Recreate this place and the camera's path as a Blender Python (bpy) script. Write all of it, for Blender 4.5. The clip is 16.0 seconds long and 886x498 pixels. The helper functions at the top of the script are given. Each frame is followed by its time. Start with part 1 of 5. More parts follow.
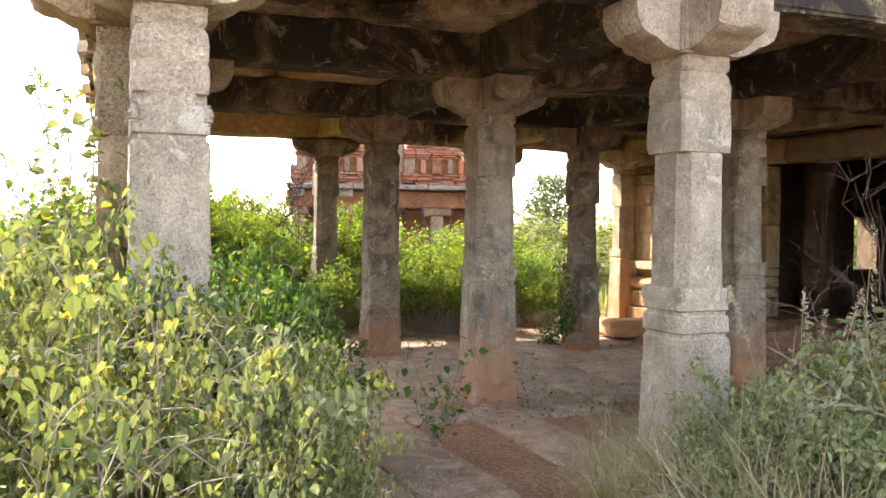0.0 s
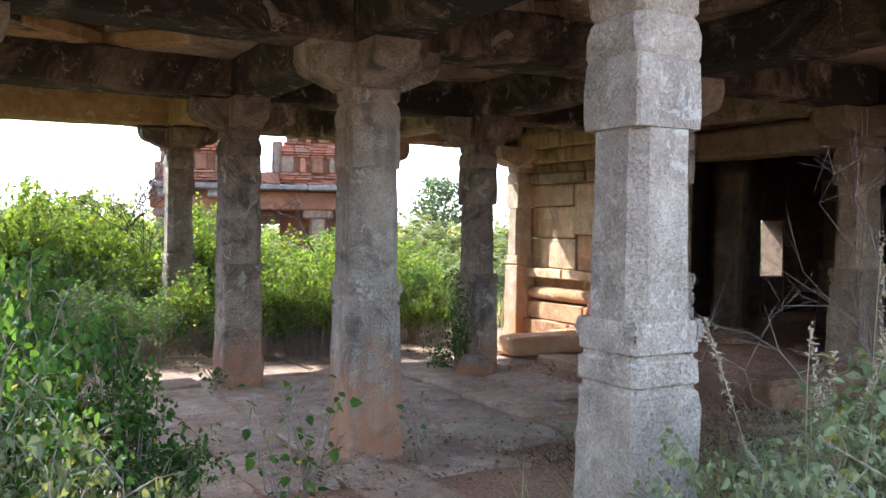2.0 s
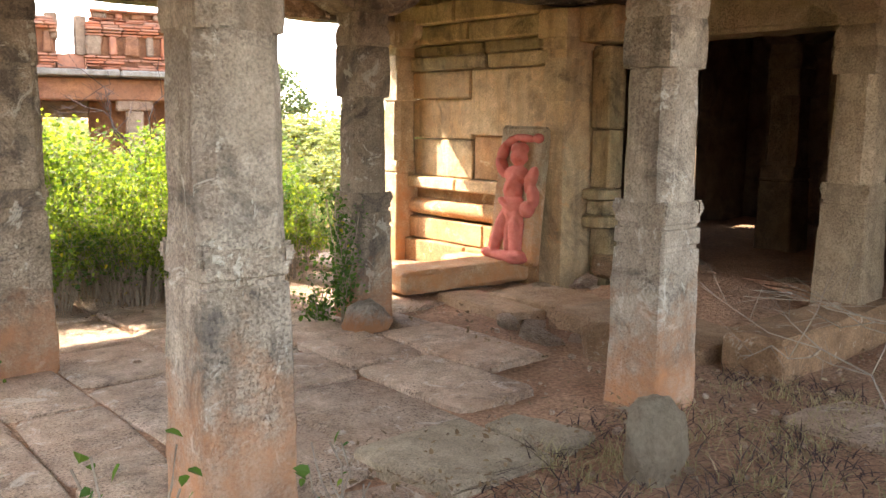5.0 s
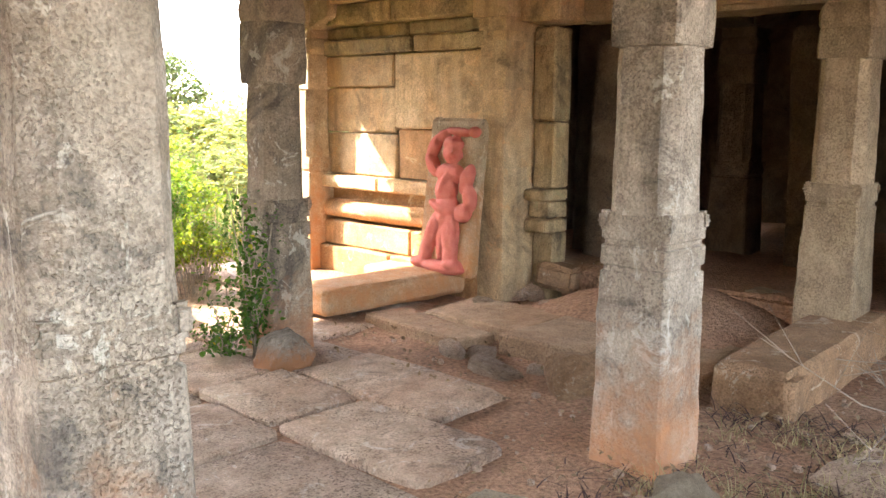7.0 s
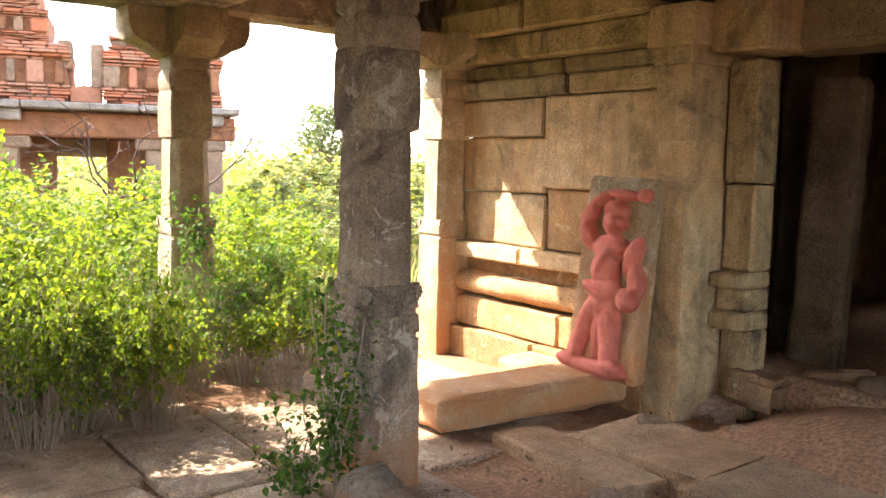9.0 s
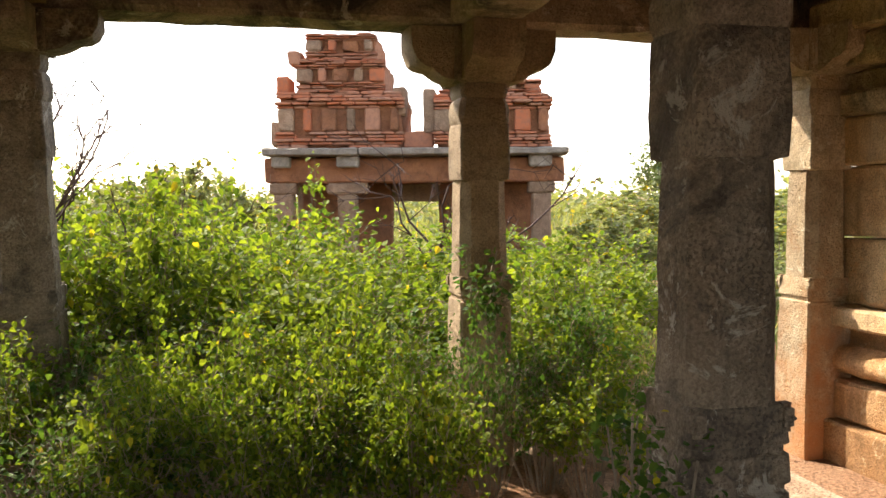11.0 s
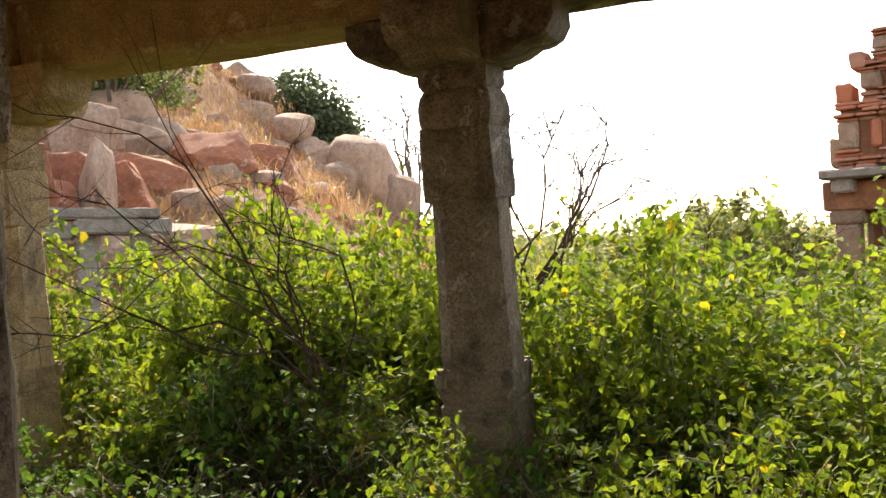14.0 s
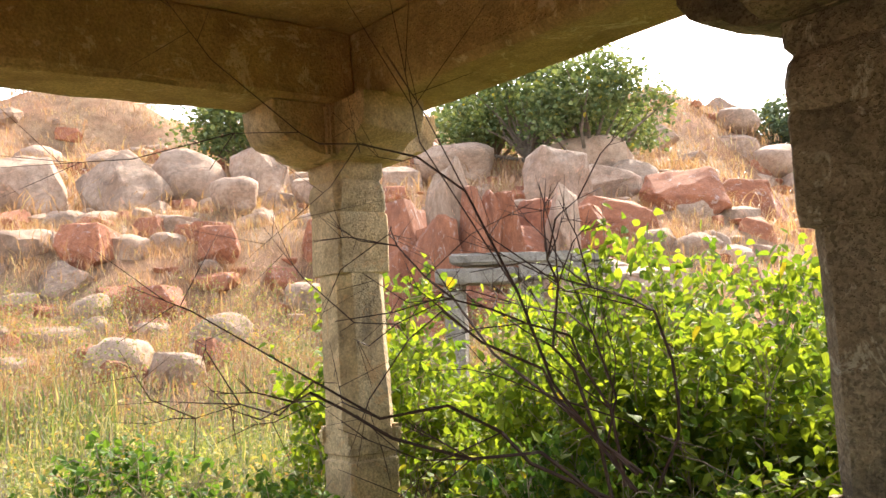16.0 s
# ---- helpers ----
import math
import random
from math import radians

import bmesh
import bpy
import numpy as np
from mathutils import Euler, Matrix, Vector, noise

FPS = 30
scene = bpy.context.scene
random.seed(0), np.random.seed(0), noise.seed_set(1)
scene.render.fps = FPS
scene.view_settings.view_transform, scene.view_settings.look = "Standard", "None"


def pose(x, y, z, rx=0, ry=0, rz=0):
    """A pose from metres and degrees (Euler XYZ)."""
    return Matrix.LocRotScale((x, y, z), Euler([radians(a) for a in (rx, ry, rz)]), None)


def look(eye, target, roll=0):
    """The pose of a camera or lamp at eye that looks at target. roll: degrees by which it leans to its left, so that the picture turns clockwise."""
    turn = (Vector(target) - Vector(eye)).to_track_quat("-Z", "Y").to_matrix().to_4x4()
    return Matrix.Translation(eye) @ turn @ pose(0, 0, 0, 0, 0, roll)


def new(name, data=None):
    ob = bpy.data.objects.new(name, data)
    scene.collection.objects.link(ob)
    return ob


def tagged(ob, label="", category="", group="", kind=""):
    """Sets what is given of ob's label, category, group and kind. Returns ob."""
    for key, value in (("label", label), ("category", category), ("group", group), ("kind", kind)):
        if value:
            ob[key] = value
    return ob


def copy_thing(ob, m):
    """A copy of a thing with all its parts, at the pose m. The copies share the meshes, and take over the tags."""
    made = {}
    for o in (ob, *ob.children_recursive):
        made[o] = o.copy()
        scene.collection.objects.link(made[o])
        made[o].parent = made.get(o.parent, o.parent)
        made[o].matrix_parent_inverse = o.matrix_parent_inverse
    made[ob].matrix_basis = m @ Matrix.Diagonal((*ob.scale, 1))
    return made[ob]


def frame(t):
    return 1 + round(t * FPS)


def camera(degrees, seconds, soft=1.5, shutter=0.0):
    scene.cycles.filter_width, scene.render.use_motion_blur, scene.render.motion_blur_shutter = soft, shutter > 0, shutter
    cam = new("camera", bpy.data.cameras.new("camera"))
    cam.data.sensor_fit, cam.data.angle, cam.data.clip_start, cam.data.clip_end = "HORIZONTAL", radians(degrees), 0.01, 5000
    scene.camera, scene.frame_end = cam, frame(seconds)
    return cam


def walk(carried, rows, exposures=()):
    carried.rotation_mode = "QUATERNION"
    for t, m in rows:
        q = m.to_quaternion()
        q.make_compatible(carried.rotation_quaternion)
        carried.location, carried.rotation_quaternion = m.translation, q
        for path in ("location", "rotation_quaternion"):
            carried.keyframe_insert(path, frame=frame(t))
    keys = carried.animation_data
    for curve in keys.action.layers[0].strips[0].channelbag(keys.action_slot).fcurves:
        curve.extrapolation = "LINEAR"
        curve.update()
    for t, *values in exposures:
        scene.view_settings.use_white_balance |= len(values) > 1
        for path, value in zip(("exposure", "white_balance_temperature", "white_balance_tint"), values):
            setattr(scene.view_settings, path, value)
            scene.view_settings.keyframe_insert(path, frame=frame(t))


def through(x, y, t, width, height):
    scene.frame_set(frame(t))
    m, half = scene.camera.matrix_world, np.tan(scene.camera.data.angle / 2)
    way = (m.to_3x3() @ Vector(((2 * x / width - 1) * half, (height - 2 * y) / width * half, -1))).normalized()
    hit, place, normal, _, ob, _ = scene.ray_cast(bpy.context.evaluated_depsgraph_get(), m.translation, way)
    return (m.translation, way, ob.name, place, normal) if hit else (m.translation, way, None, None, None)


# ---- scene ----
cam = camera(53.8, 16.0)
METRES, EYE, TILT, LEAN, TURN = 10.2, 1.38, 1.8, -2.2, 0.0
ROWS = [
    (0.0, 0.0, 0.0, 0.0, -0.09, -3.41, 1.55),
    (0.5, 0.0061, 0.0306, -0.0019, -3.23, -4.7, 0.79),
    (1.0, 0.0032, 0.0638, -0.0046, -6.52, -5.58, 1.81),
    (1.5, 0.0031, 0.0985, -0.0034, -8.88, -4.84, 2.3),
    (2.0, 0.0131, 0.1379, -0.0035, -7.48, -3.42, 1.25),
    (2.5, 0.0152, 0.1783, -0.0072, -7.99, -3.67, 1.2),
    (3.0, 0.0154, 0.2178, -0.0079, -9.72, -4.4, 1.72),
    (3.5, 0.0217, 0.2581, -0.0086, -8.9, -5.85, 1.49),
    (4.0, 0.016, 0.2954, -0.0115, -8.97, -7.0, 1.43),
    (4.5, 0.0098, 0.3324, -0.0107, -12.26, -7.87, 1.36),
    (5.0, 0.0124, 0.3645, -0.0029, -18.45, -10.75, 0.83),
    (7.5, 0.0422, 0.4904, -0.0066, -25, -11.27, 0.69),
    (8, 0.0645, 0.5212, -0.0067, -22.45, -9.83, -0.18),
    (10.5, 0.1031, 0.7026, -0.0143, 1.16, -6.27, 3.3),
    (11.0, 0.1127, 0.7263, -0.012, 7.34, -4.92, 2.78),
    (11.5, 0.1128, 0.7509, -0.0139, 10.58, -4.34, 3.38),
    (12.0, 0.104, 0.7746, -0.0097, 16.0, -3.66, 4.34),
    (12.5, 0.0972, 0.7985, -0.0116, 27.25, -2.91, 4.6),
    (13.0, 0.0949, 0.8239, -0.0094, 35.89, -2.87, 4.38),
    (13.5, 0.0849, 0.8484, -0.0116, 38.7, -2.05, 4.94),
    (14.0, 0.0737, 0.8713, -0.0114, 42.89, -0.12, 5.5),
    (14.5, 0.0691, 0.9025, -0.0129, 51.51, 0.69, 5.37),
    (15.0, 0.057, 0.9234, -0.0141, 59.31, 1.05, 5.8),
    (15.5, 0.0348, 0.9432, -0.0106, 65.56, 3.67, 6.21),
    (16.0, 0.0218, 0.9716, -0.0122, 74.63, 5.58, 4.98),
]
EXPOSURES = [(t, s, k, 12) for t, s, k in (
    (0.0, 2.82, 6700), (1.0, 2.7, 6000), (2.0, 2.62, 5350), (3.0, 2.8, 5700), (4.0, 2.9, 6400), (5.0, 3.55, 6850), (7.0, 4.1, 6700),
    (8.0, 4.02, 6700), (10.5, 2.4, 7000), (11.5, 2.0, 7250), (13.0, 1.92, 7250), (14.5, 2.08, 7200), (16.0, 2.58, 7000))]
walk(cam, [(t, pose(0, 0, EYE, TILT, LEAN, TURN) @ pose(METRES * x, METRES * y, METRES * z, 90 + pitch, roll, yaw)) for t, x, y, z, yaw, pitch, roll in ROWS], EXPOSURES)

# ---- world and sun ----
SUN_AZ, SUN_EL = -52.0, 42.0
world = bpy.data.worlds.new("world")
scene.world = world
world.use_nodes = True
wt = world.node_tree
sky = wt.nodes.new("ShaderNodeTexSky")
sky.sky_type, sky.sun_disc = "NISHITA", False
sky.sun_elevation, sky.sun_rotation = radians(SUN_EL), radians(SUN_AZ)
sky.air_density, sky.dust_density, sky.ozone_density = 1.0, 1.2, 1.0
wt.nodes["Background"].inputs["Strength"].default_value = 0.15
haze = wt.nodes.new("ShaderNodeHueSaturation")
haze.inputs["Saturation"].default_value = 0.62
wt.links.new(sky.outputs[0], haze.inputs["Color"])
wt.links.new(haze.outputs[0], wt.nodes["Background"].inputs["Color"])
sun_data = bpy.data.lights.new("sun", "SUN")
sun_data.energy, sun_data.angle, sun_data.color = 2.7, radians(0.8), (1.0, 0.93, 0.82)
sun = new("sun", sun_data)
ce = math.cos(radians(SUN_EL))
to_sun = Vector((math.sin(radians(SUN_AZ)) * ce, math.cos(radians(SUN_AZ)) * ce, math.sin(radians(SUN_EL))))
sun.matrix_world = look(to_sun * 60, (0, 0, 0))

# ---- materials ----


def rgb(h, f=1.0):
    return (h[0] * f, h[1] * f, h[2] * f, 1.0)


class Nodes:
    """A small builder of node materials."""

    def __init__(self, name, rough=0.85):
        self.m = bpy.data.materials.new(name)
        self.m.use_nodes = True
        self.t = self.m.node_tree
        self.b = self.t.nodes["Principled BSDF"]
        self.b.inputs["Roughness"].default_value = rough
        self.b.inputs["Specular IOR Level"].default_value = 0.25

    def n(self, kind, **kw):
        node = self.t.nodes.new(kind)
        for k, v in kw.items():
            node.inputs[k].default_value = v
        return node

    def link(self, a, b):
        self.t.links.new(a, b)

    def coords(self, vary=True):
        c = self.n("ShaderNodeTexCoord").outputs["Object"]
        if not vary:
            return c
        add = self.n("ShaderNodeVectorMath")
        add.operation = "MULTIPLY_ADD"
        info = self.n("ShaderNodeObjectInfo")
        self.link(info.outputs["Random"], add.inputs[0])
        add.inputs[1].default_value = (37.0, 23.0, 51.0)
        self.link(c, add.inputs[2])
        return add.outputs[0]

    def noise(self, co, scale, detail=4.0, rough=0.6, dist=0.0):
        n = self.n("ShaderNodeTexNoise", Scale=scale, Detail=detail, Roughness=rough, Distortion=dist)
        self.link(co, n.inputs["Vector"])
        return n.outputs["Fac"]

    def ramp(self, fac, lo, hi, a=(0, 0, 0, 1), b=(1, 1, 1, 1)):
        r = self.n("ShaderNodeValToRGB")
        r.color_ramp.elements[0].position, r.color_ramp.elements[1].position = lo, hi
        r.color_ramp.elements[0].color, r.color_ramp.elements[1].color = a, b
        self.link(fac, r.inputs["Fac"])
        return r.outputs["Color"]

    def mix(self, fac, a, b, mode="MIX"):
        x = self.t.nodes.new("ShaderNodeMix")
        x.data_type, x.blend_type = "RGBA", mode
        for s, v in ((x.inputs["Factor"], fac), (x.inputs["A"], a), (x.inputs["B"], b)):
            if hasattr(v, "is_output"):
                self.link(v, s)
            else:
                s.default_value = v
        return x.outputs["Result"]

    def math(self, op, a, b=0.0):
        x = self.t.nodes.new("ShaderNodeMath")
        x.operation = op
        for s, v in ((x.inputs[0], a), (x.inputs[1], b)):
            if hasattr(v, "is_output"):
                self.link(v, s)
            else:
                s.default_value = v
        return x.outputs[0]

    def bump(self, height, strength=0.5, distance=0.02):
        b = self.n("ShaderNodeBump", Strength=strength, Distance=distance)
        self.link(height, b.inputs["Height"])
        self.link(b.outputs["Normal"], self.b.inputs["Normal"])

    def done(self, colour):
        self.link(colour, self.b.inputs["Base Color"])
        return self.m


def stone(name, light, dark, lichen=None, clay=0.0, clay_colour=(0.42, 0.17, 0.08), stain=0.35, pits=0.7, streak=0.0, ground=0.55, soot=2.6, edge=0.5):
    """Weathered granite: mottled grain, pits, dark stains, streaks, and red earth splashed on the foot."""
    k = Nodes(name)
    co = k.coords()
    big, mid = k.noise(co, 1.6, 5, 0.65, 0.6), k.noise(co, 7, 6, 0.7)
    fine = k.noise(co, 95, 3, 0.7)
    col = k.mix(k.ramp(big, 0.35, 0.68), rgb(dark), rgb(light))
    col = k.mix(k.ramp(mid, 0.35, 0.75), k.mix(1.0, col, (0.62, 0.6, 0.57, 1), "MULTIPLY"), col)
    grain = k.ramp(fine, 0.3, 0.7, (0.66, 0.65, 0.64, 1), (1.22, 1.2, 1.18, 1))
    col = k.mix(1.0, col, grain, "MULTIPLY")
    # chisel pits, thick in some places and worn away in others
    worn = k.ramp(k.noise(co, 2.4, 4, 0.6), 0.36, 0.6)
    pit = k.math("MULTIPLY", k.ramp(k.noise(co, 74, 2.0, 0.55, 0.4), 0.54, 0.6), k.math("ADD", k.math("MULTIPLY", worn, 0.8), 0.2))
    col = k.mix(k.math("MULTIPLY", pit, min(0.85, 0.72 * pits)), col, rgb(dark, 0.3))
    tint = k.ramp(k.n("ShaderNodeObjectInfo").outputs["Random"], 0.0, 1.0, (0.84, 0.83, 0.82, 1), (1.1, 1.08, 1.06, 1))
    col = k.mix(1.0, col, tint, "MULTIPLY")
    st = k.ramp(k.noise(co, soot, 6, 0.75, 1.2), edge, edge + 0.14)
    col = k.mix(k.math("MULTIPLY", st, stain), col, rgb((0.04, 0.035, 0.032)))
    if streak:
        mp = k.n("ShaderNodeMapping")
        mp.inputs["Scale"].default_value = (9, 9, 0.7)
        k.link(co, mp.inputs["Vector"])
        col = k.mix(k.math("MULTIPLY", k.ramp(k.noise(mp.outputs[0], 1.2, 4), 0.5, 0.7), streak), col, rgb((0.05, 0.042, 0.036)))
    if lichen:
        li = k.ramp(k.noise(co, 5.2, 5, 0.8, 0.8), 0.58, 0.63)
        col = k.mix(k.math("MULTIPLY", li, 0.6), col, rgb(lichen))
    if clay:
        sep = k.n("ShaderNodeSeparateXYZ")
        k.link(k.n("ShaderNodeTexCoord").outputs["Object"], sep.inputs[0])
        reach = k.math("ADD", k.math("DIVIDE", sep.outputs["Z"], ground), k.math("ADD", k.math("MULTIPLY", mid, 1.6), k.math("MULTIPLY", big, 1.1)))
        col = k.mix(k.math("MULTIPLY", k.ramp(k.math("MULTIPLY", reach, 0.42), 0.5, 0.88, (1, 1, 1, 1), (0, 0, 0, 1)), clay), col, rgb(clay_colour))
    h = k.math("SUBTRACT", k.math("ADD", mid, k.math("MULTIPLY", fine, 0.35)), k.math("MULTIPLY", pit, 0.6 * pits))
    k.bump(h, 1.0, 0.022)
    return k.done(col)


def leafy(name, young, old, yellow=0.08, through=0.5, yellow_colour=(0.42, 0.33, 0.03)):
    """Leaf: hue per leaf, light passes through the blade."""
    k = Nodes(name, 0.62)
    k.b.inputs["Specular IOR Level"].default_value = 0.18
    g = k.n("ShaderNodeNewGeometry")
    r = g.outputs["Random Per Island"]
    col = k.mix(k.ramp(r, 0.1, 0.9), rgb(old), rgb(young))
    col = k.mix(k.ramp(k.math("FRACT", k.math("MULTIPLY", r, 7.31)), 1 - yellow - 0.01, 1 - yellow + 0.01), col, rgb(yellow_colour))
    tr = k.n("ShaderNodeBsdfTranslucent")
    k.link(k.mix(1.0, col, (1.5, 1.45, 0.7, 1), "MULTIPLY"), tr.inputs["Color"])
    k.link(col, k.b.inputs["Base Color"])
    mx = k.n("ShaderNodeMixShader", Fac=through)
    k.link(k.b.outputs[0], mx.inputs[1])
    k.link(tr.outputs[0], mx.inputs[2])
    k.link(mx.outputs[0], k.t.nodes["Material Output"].inputs["Surface"])
    return k.m


def plain(name, a, b, scale=8.0, rough=0.85, bumpy=0.4):
    k = Nodes(name, rough)
    co = k.coords()
    f = k.noise(co, scale, 5, 0.7)
    k.bump(f, bumpy, 0.01)
    return k.done(k.mix(k.ramp(f, 0.3, 0.7), rgb(a), rgb(b)))


def soil(name, wet, warm, pale):
    k = Nodes(name, 0.95)
    co = k.coords(False)
    big, mid, fine = k.noise(co, 0.35, 5), k.noise(co, 2.2, 6, 0.7), k.noise(co, 40, 4, 0.7)
    col = k.mix(k.ramp(big, 0.35, 0.65), rgb(warm), rgb(pale))
    col = k.mix(k.ramp(mid, 0.4, 0.7), col, rgb(wet))
    col = k.mix(1.0, col, k.ramp(fine, 0.3, 0.7, (0.42, 0.42, 0.42, 1), (1.36, 1.33, 1.3, 1)), "MULTIPLY")
    k.bump(k.math("ADD", mid, fine), 0.9, 0.05)
    return k.done(col)


GRANITE = stone("granite_grey", (0.72, 0.62, 0.5), (0.46, 0.38, 0.295), (0.62, 0.56, 0.46), 0.95, (0.56, 0.255, 0.115), stain=0.6, streak=0.4, ground=0.8, soot=2.3, pits=0.68)
GRANITE_DARK = stone("granite_dark_weathered", (0.56, 0.46, 0.345), (0.36, 0.28, 0.205), (0.58, 0.52, 0.42), 0.9, (0.5, 0.22, 0.1), stain=0.66, streak=0.4, ground=0.7, soot=2.1, edge=0.47, pits=0.8)
GRANITE_PALE = stone("granite_pale", (0.72, 0.62, 0.5), (0.54, 0.455, 0.355), (0.62, 0.56, 0.47), 0.3, stain=0.2, streak=0.15, pits=0.5)
GRANITE_WARM = stone("granite_warm", (0.6, 0.47, 0.31), (0.43, 0.315, 0.2), None, 0.0, stain=0.25, streak=0.2)
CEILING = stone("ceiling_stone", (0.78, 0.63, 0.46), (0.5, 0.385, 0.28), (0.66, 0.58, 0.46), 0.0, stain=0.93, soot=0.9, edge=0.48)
# darker, more widely stained stone for the beams at v < 3, u < 4
BEAM_DARK = stone("dark_beam_stone", (0.46, 0.37, 0.27), (0.22, 0.17, 0.125), (0.5, 0.43, 0.34), 0.0, stain=0.95, soot=0.9, edge=0.4)
# bounce light from the sunny ground, painted in as a paler, warmer ceiling stone
CEILING_BOUNCE = stone("bounce_lit_ceiling_stone", (0.84, 0.6, 0.3), (0.7, 0.47, 0.22), (0.8, 0.64, 0.38), 0.0, stain=0.12, pits=0.3, soot=0.8)
WALL_CREAM = stone("wall_cream_stone", (0.87, 0.7, 0.45), (0.8, 0.55, 0.3), (0.66, 0.38, 0.18), 0.0, stain=0.55, streak=0.3, pits=0.5, soot=1.5, edge=0.52)
WALL_ORANGE = stone("wall_orange_stone", (0.72, 0.47, 0.25), (0.6, 0.31, 0.13), (0.74, 0.58, 0.36), 0.0, stain=0.2, streak=0.22, pits=0.6)
CORNICE = stone("cornice_stone", (0.8, 0.63, 0.38), (0.64, 0.48, 0.26), (0.4, 0.35, 0.19), 0.0, stain=0.72, streak=0.45, soot=1.3)
BEAM_BROWN = stone("brown_beam_stone", (0.55, 0.36, 0.215), (0.4, 0.235, 0.125), (0.58, 0.47, 0.35), 0.0, stain=0.25)
WALLSTONE = stone("wall_stone", (0.74, 0.62, 0.43), (0.6, 0.45, 0.28), (0.66, 0.58, 0.42), 0.8, (0.6, 0.25, 0.09), stain=0.22, streak=0.2, ground=1.5)
PAVING = stone("paving_stone", (0.8, 0.62, 0.46), (0.6, 0.4, 0.27), (0.64, 0.53, 0.42), 0.0, stain=0.42, pits=1.15, soot=3.4, edge=0.52)
EDGE_SLAB = stone("raised_slab_stone", (0.6, 0.43, 0.28), (0.46, 0.29, 0.17), None, 0.0, stain=0.2, pits=0.9)
GREENSLAB = stone("greenish_slab", (0.62, 0.51, 0.36), (0.5, 0.4, 0.275), None, 0.0, stain=0.2)
# the unlit hall's shade is put into this darkened stone colour
HALL_SHADE = stone("hall_shaded_stone", (0.34, 0.245, 0.165), (0.19, 0.135, 0.09), None, 0.0, stain=0.5)
TOWER_STONE = stone("tower_stone", (0.54, 0.39, 0.28), (0.4, 0.25, 0.17), None, 0.0, stain=0.3)
TOWER_RED = stone("tower_red_stone", (0.5, 0.225, 0.115), (0.37, 0.17, 0.1), None, 0.0, stain=0.25)
EAVE = stone("eave_stone", (0.54, 0.48, 0.42), (0.37, 0.32, 0.275), None, 0.0, stain=0.3)
BOULDER = stone("boulder_stone", (0.58, 0.43, 0.33), (0.42, 0.28, 0.2), (0.55, 0.3, 0.19), 0.0, stain=0.35, pits=0.3, soot=1.2, streak=0.15)
BOULDER_RED = stone("red_rock", (0.5, 0.2, 0.11), (0.36, 0.15, 0.09), (0.45, 0.36, 0.32), 0.0, stain=0.2, pits=0.3)
EARTH = soil("red_earth", (0.33, 0.175, 0.1), (0.48, 0.26, 0.15), (0.46, 0.295, 0.185))
GROUND = soil("ground_soil", (0.2, 0.115, 0.065), (0.36, 0.18, 0.105), (0.3, 0.21, 0.125))
RED_PAINT = plain("red_painted_stone", (0.47, 0.115, 0.085), (0.56, 0.18, 0.135), 14, 0.8, 0.8)


def brick_material():
    k = Nodes("old_brick", 0.9)
    info = k.n("ShaderNodeObjectInfo")
    co = k.coords()
    f = k.noise(co, 12, 5, 0.7)
    col = k.mix(k.ramp(info.outputs["Random"], 0.0, 1.0), rgb((0.42, 0.13, 0.06)), rgb((0.38, 0.2, 0.13)))
    col = k.mix(k.ramp(f, 0.45, 0.75), col, rgb((0.2, 0.11, 0.08)))
    k.bump(f, 0.6, 0.02)
    return k.done(col)


BRICK = brick_material()
# green leaves in a sunlit and a shaded tone: the light is in the colour
LEAF_SUN = leafy("leaf_sunlit_tone", (0.215, 0.27, 0.032), (0.07, 0.122, 0.018), 0.01, 0.47)
LEAF_SHADE = leafy("leaf_shaded_tone", (0.10, 0.17, 0.03), (0.045, 0.10, 0.022), 0.02, 0.4)
LEAF_DRY = leafy("leaf_yellowing", (0.2, 0.205, 0.085), (0.095, 0.125, 0.05), 0.03, 0.42, (0.36, 0.3, 0.06))
LEAF_GREY = leafy("leaf_greyish", (0.3, 0.32, 0.16), (0.15, 0.18, 0.085), 0.03, 0.35)
# dry pale leaves of the far growth, with distance haze mixed into the colour
LEAF_HAZY = leafy("leaf_hazy", (0.24, 0.26, 0.1), (0.13, 0.16, 0.065), 0.05, 0.35)
LEAF_DARK = leafy("leaf_dark_tree", (0.13, 0.16, 0.09), (0.06, 0.085, 0.05), 0.01, 0.25)
LEAF_TREE = leafy("leaf_tree", (0.17, 0.2, 0.085), (0.075, 0.11, 0.05), 0.01, 0.3)
STRAW = leafy("dry_grass", (0.44, 0.37, 0.22), (0.26, 0.215, 0.12), 0.1, 0.3, (0.5, 0.42, 0.26))
STRAW_RED = leafy("reddish_dry_grass", (0.42, 0.255, 0.165), (0.3, 0.165, 0.105), 0.18, 0.25, (0.4, 0.3, 0.18))
STRAW_LITTER = leafy("leaf_litter", (0.3, 0.2, 0.11), (0.15, 0.095, 0.055), 0.1, 0.1, (0.4, 0.3, 0.18))
WEED_YELLOW = leafy("leaf_straw_green", (0.3, 0.27, 0.11), (0.12, 0.15, 0.05), 0.12, 0.35, (0.4, 0.25, 0.08))
STRAW_PALE = leafy("seed_fluff", (0.56, 0.46, 0.36), (0.4, 0.3, 0.22), 0.1, 0.3, (0.6, 0.5, 0.35))
GRASS = leafy("green_grass", (0.2, 0.23, 0.09), (0.1, 0.14, 0.05), 0.25, 0.35, (0.4, 0.34, 0.18))
TWIG = plain("twig_bark", (0.2, 0.15, 0.11), (0.36, 0.29, 0.21), 20)
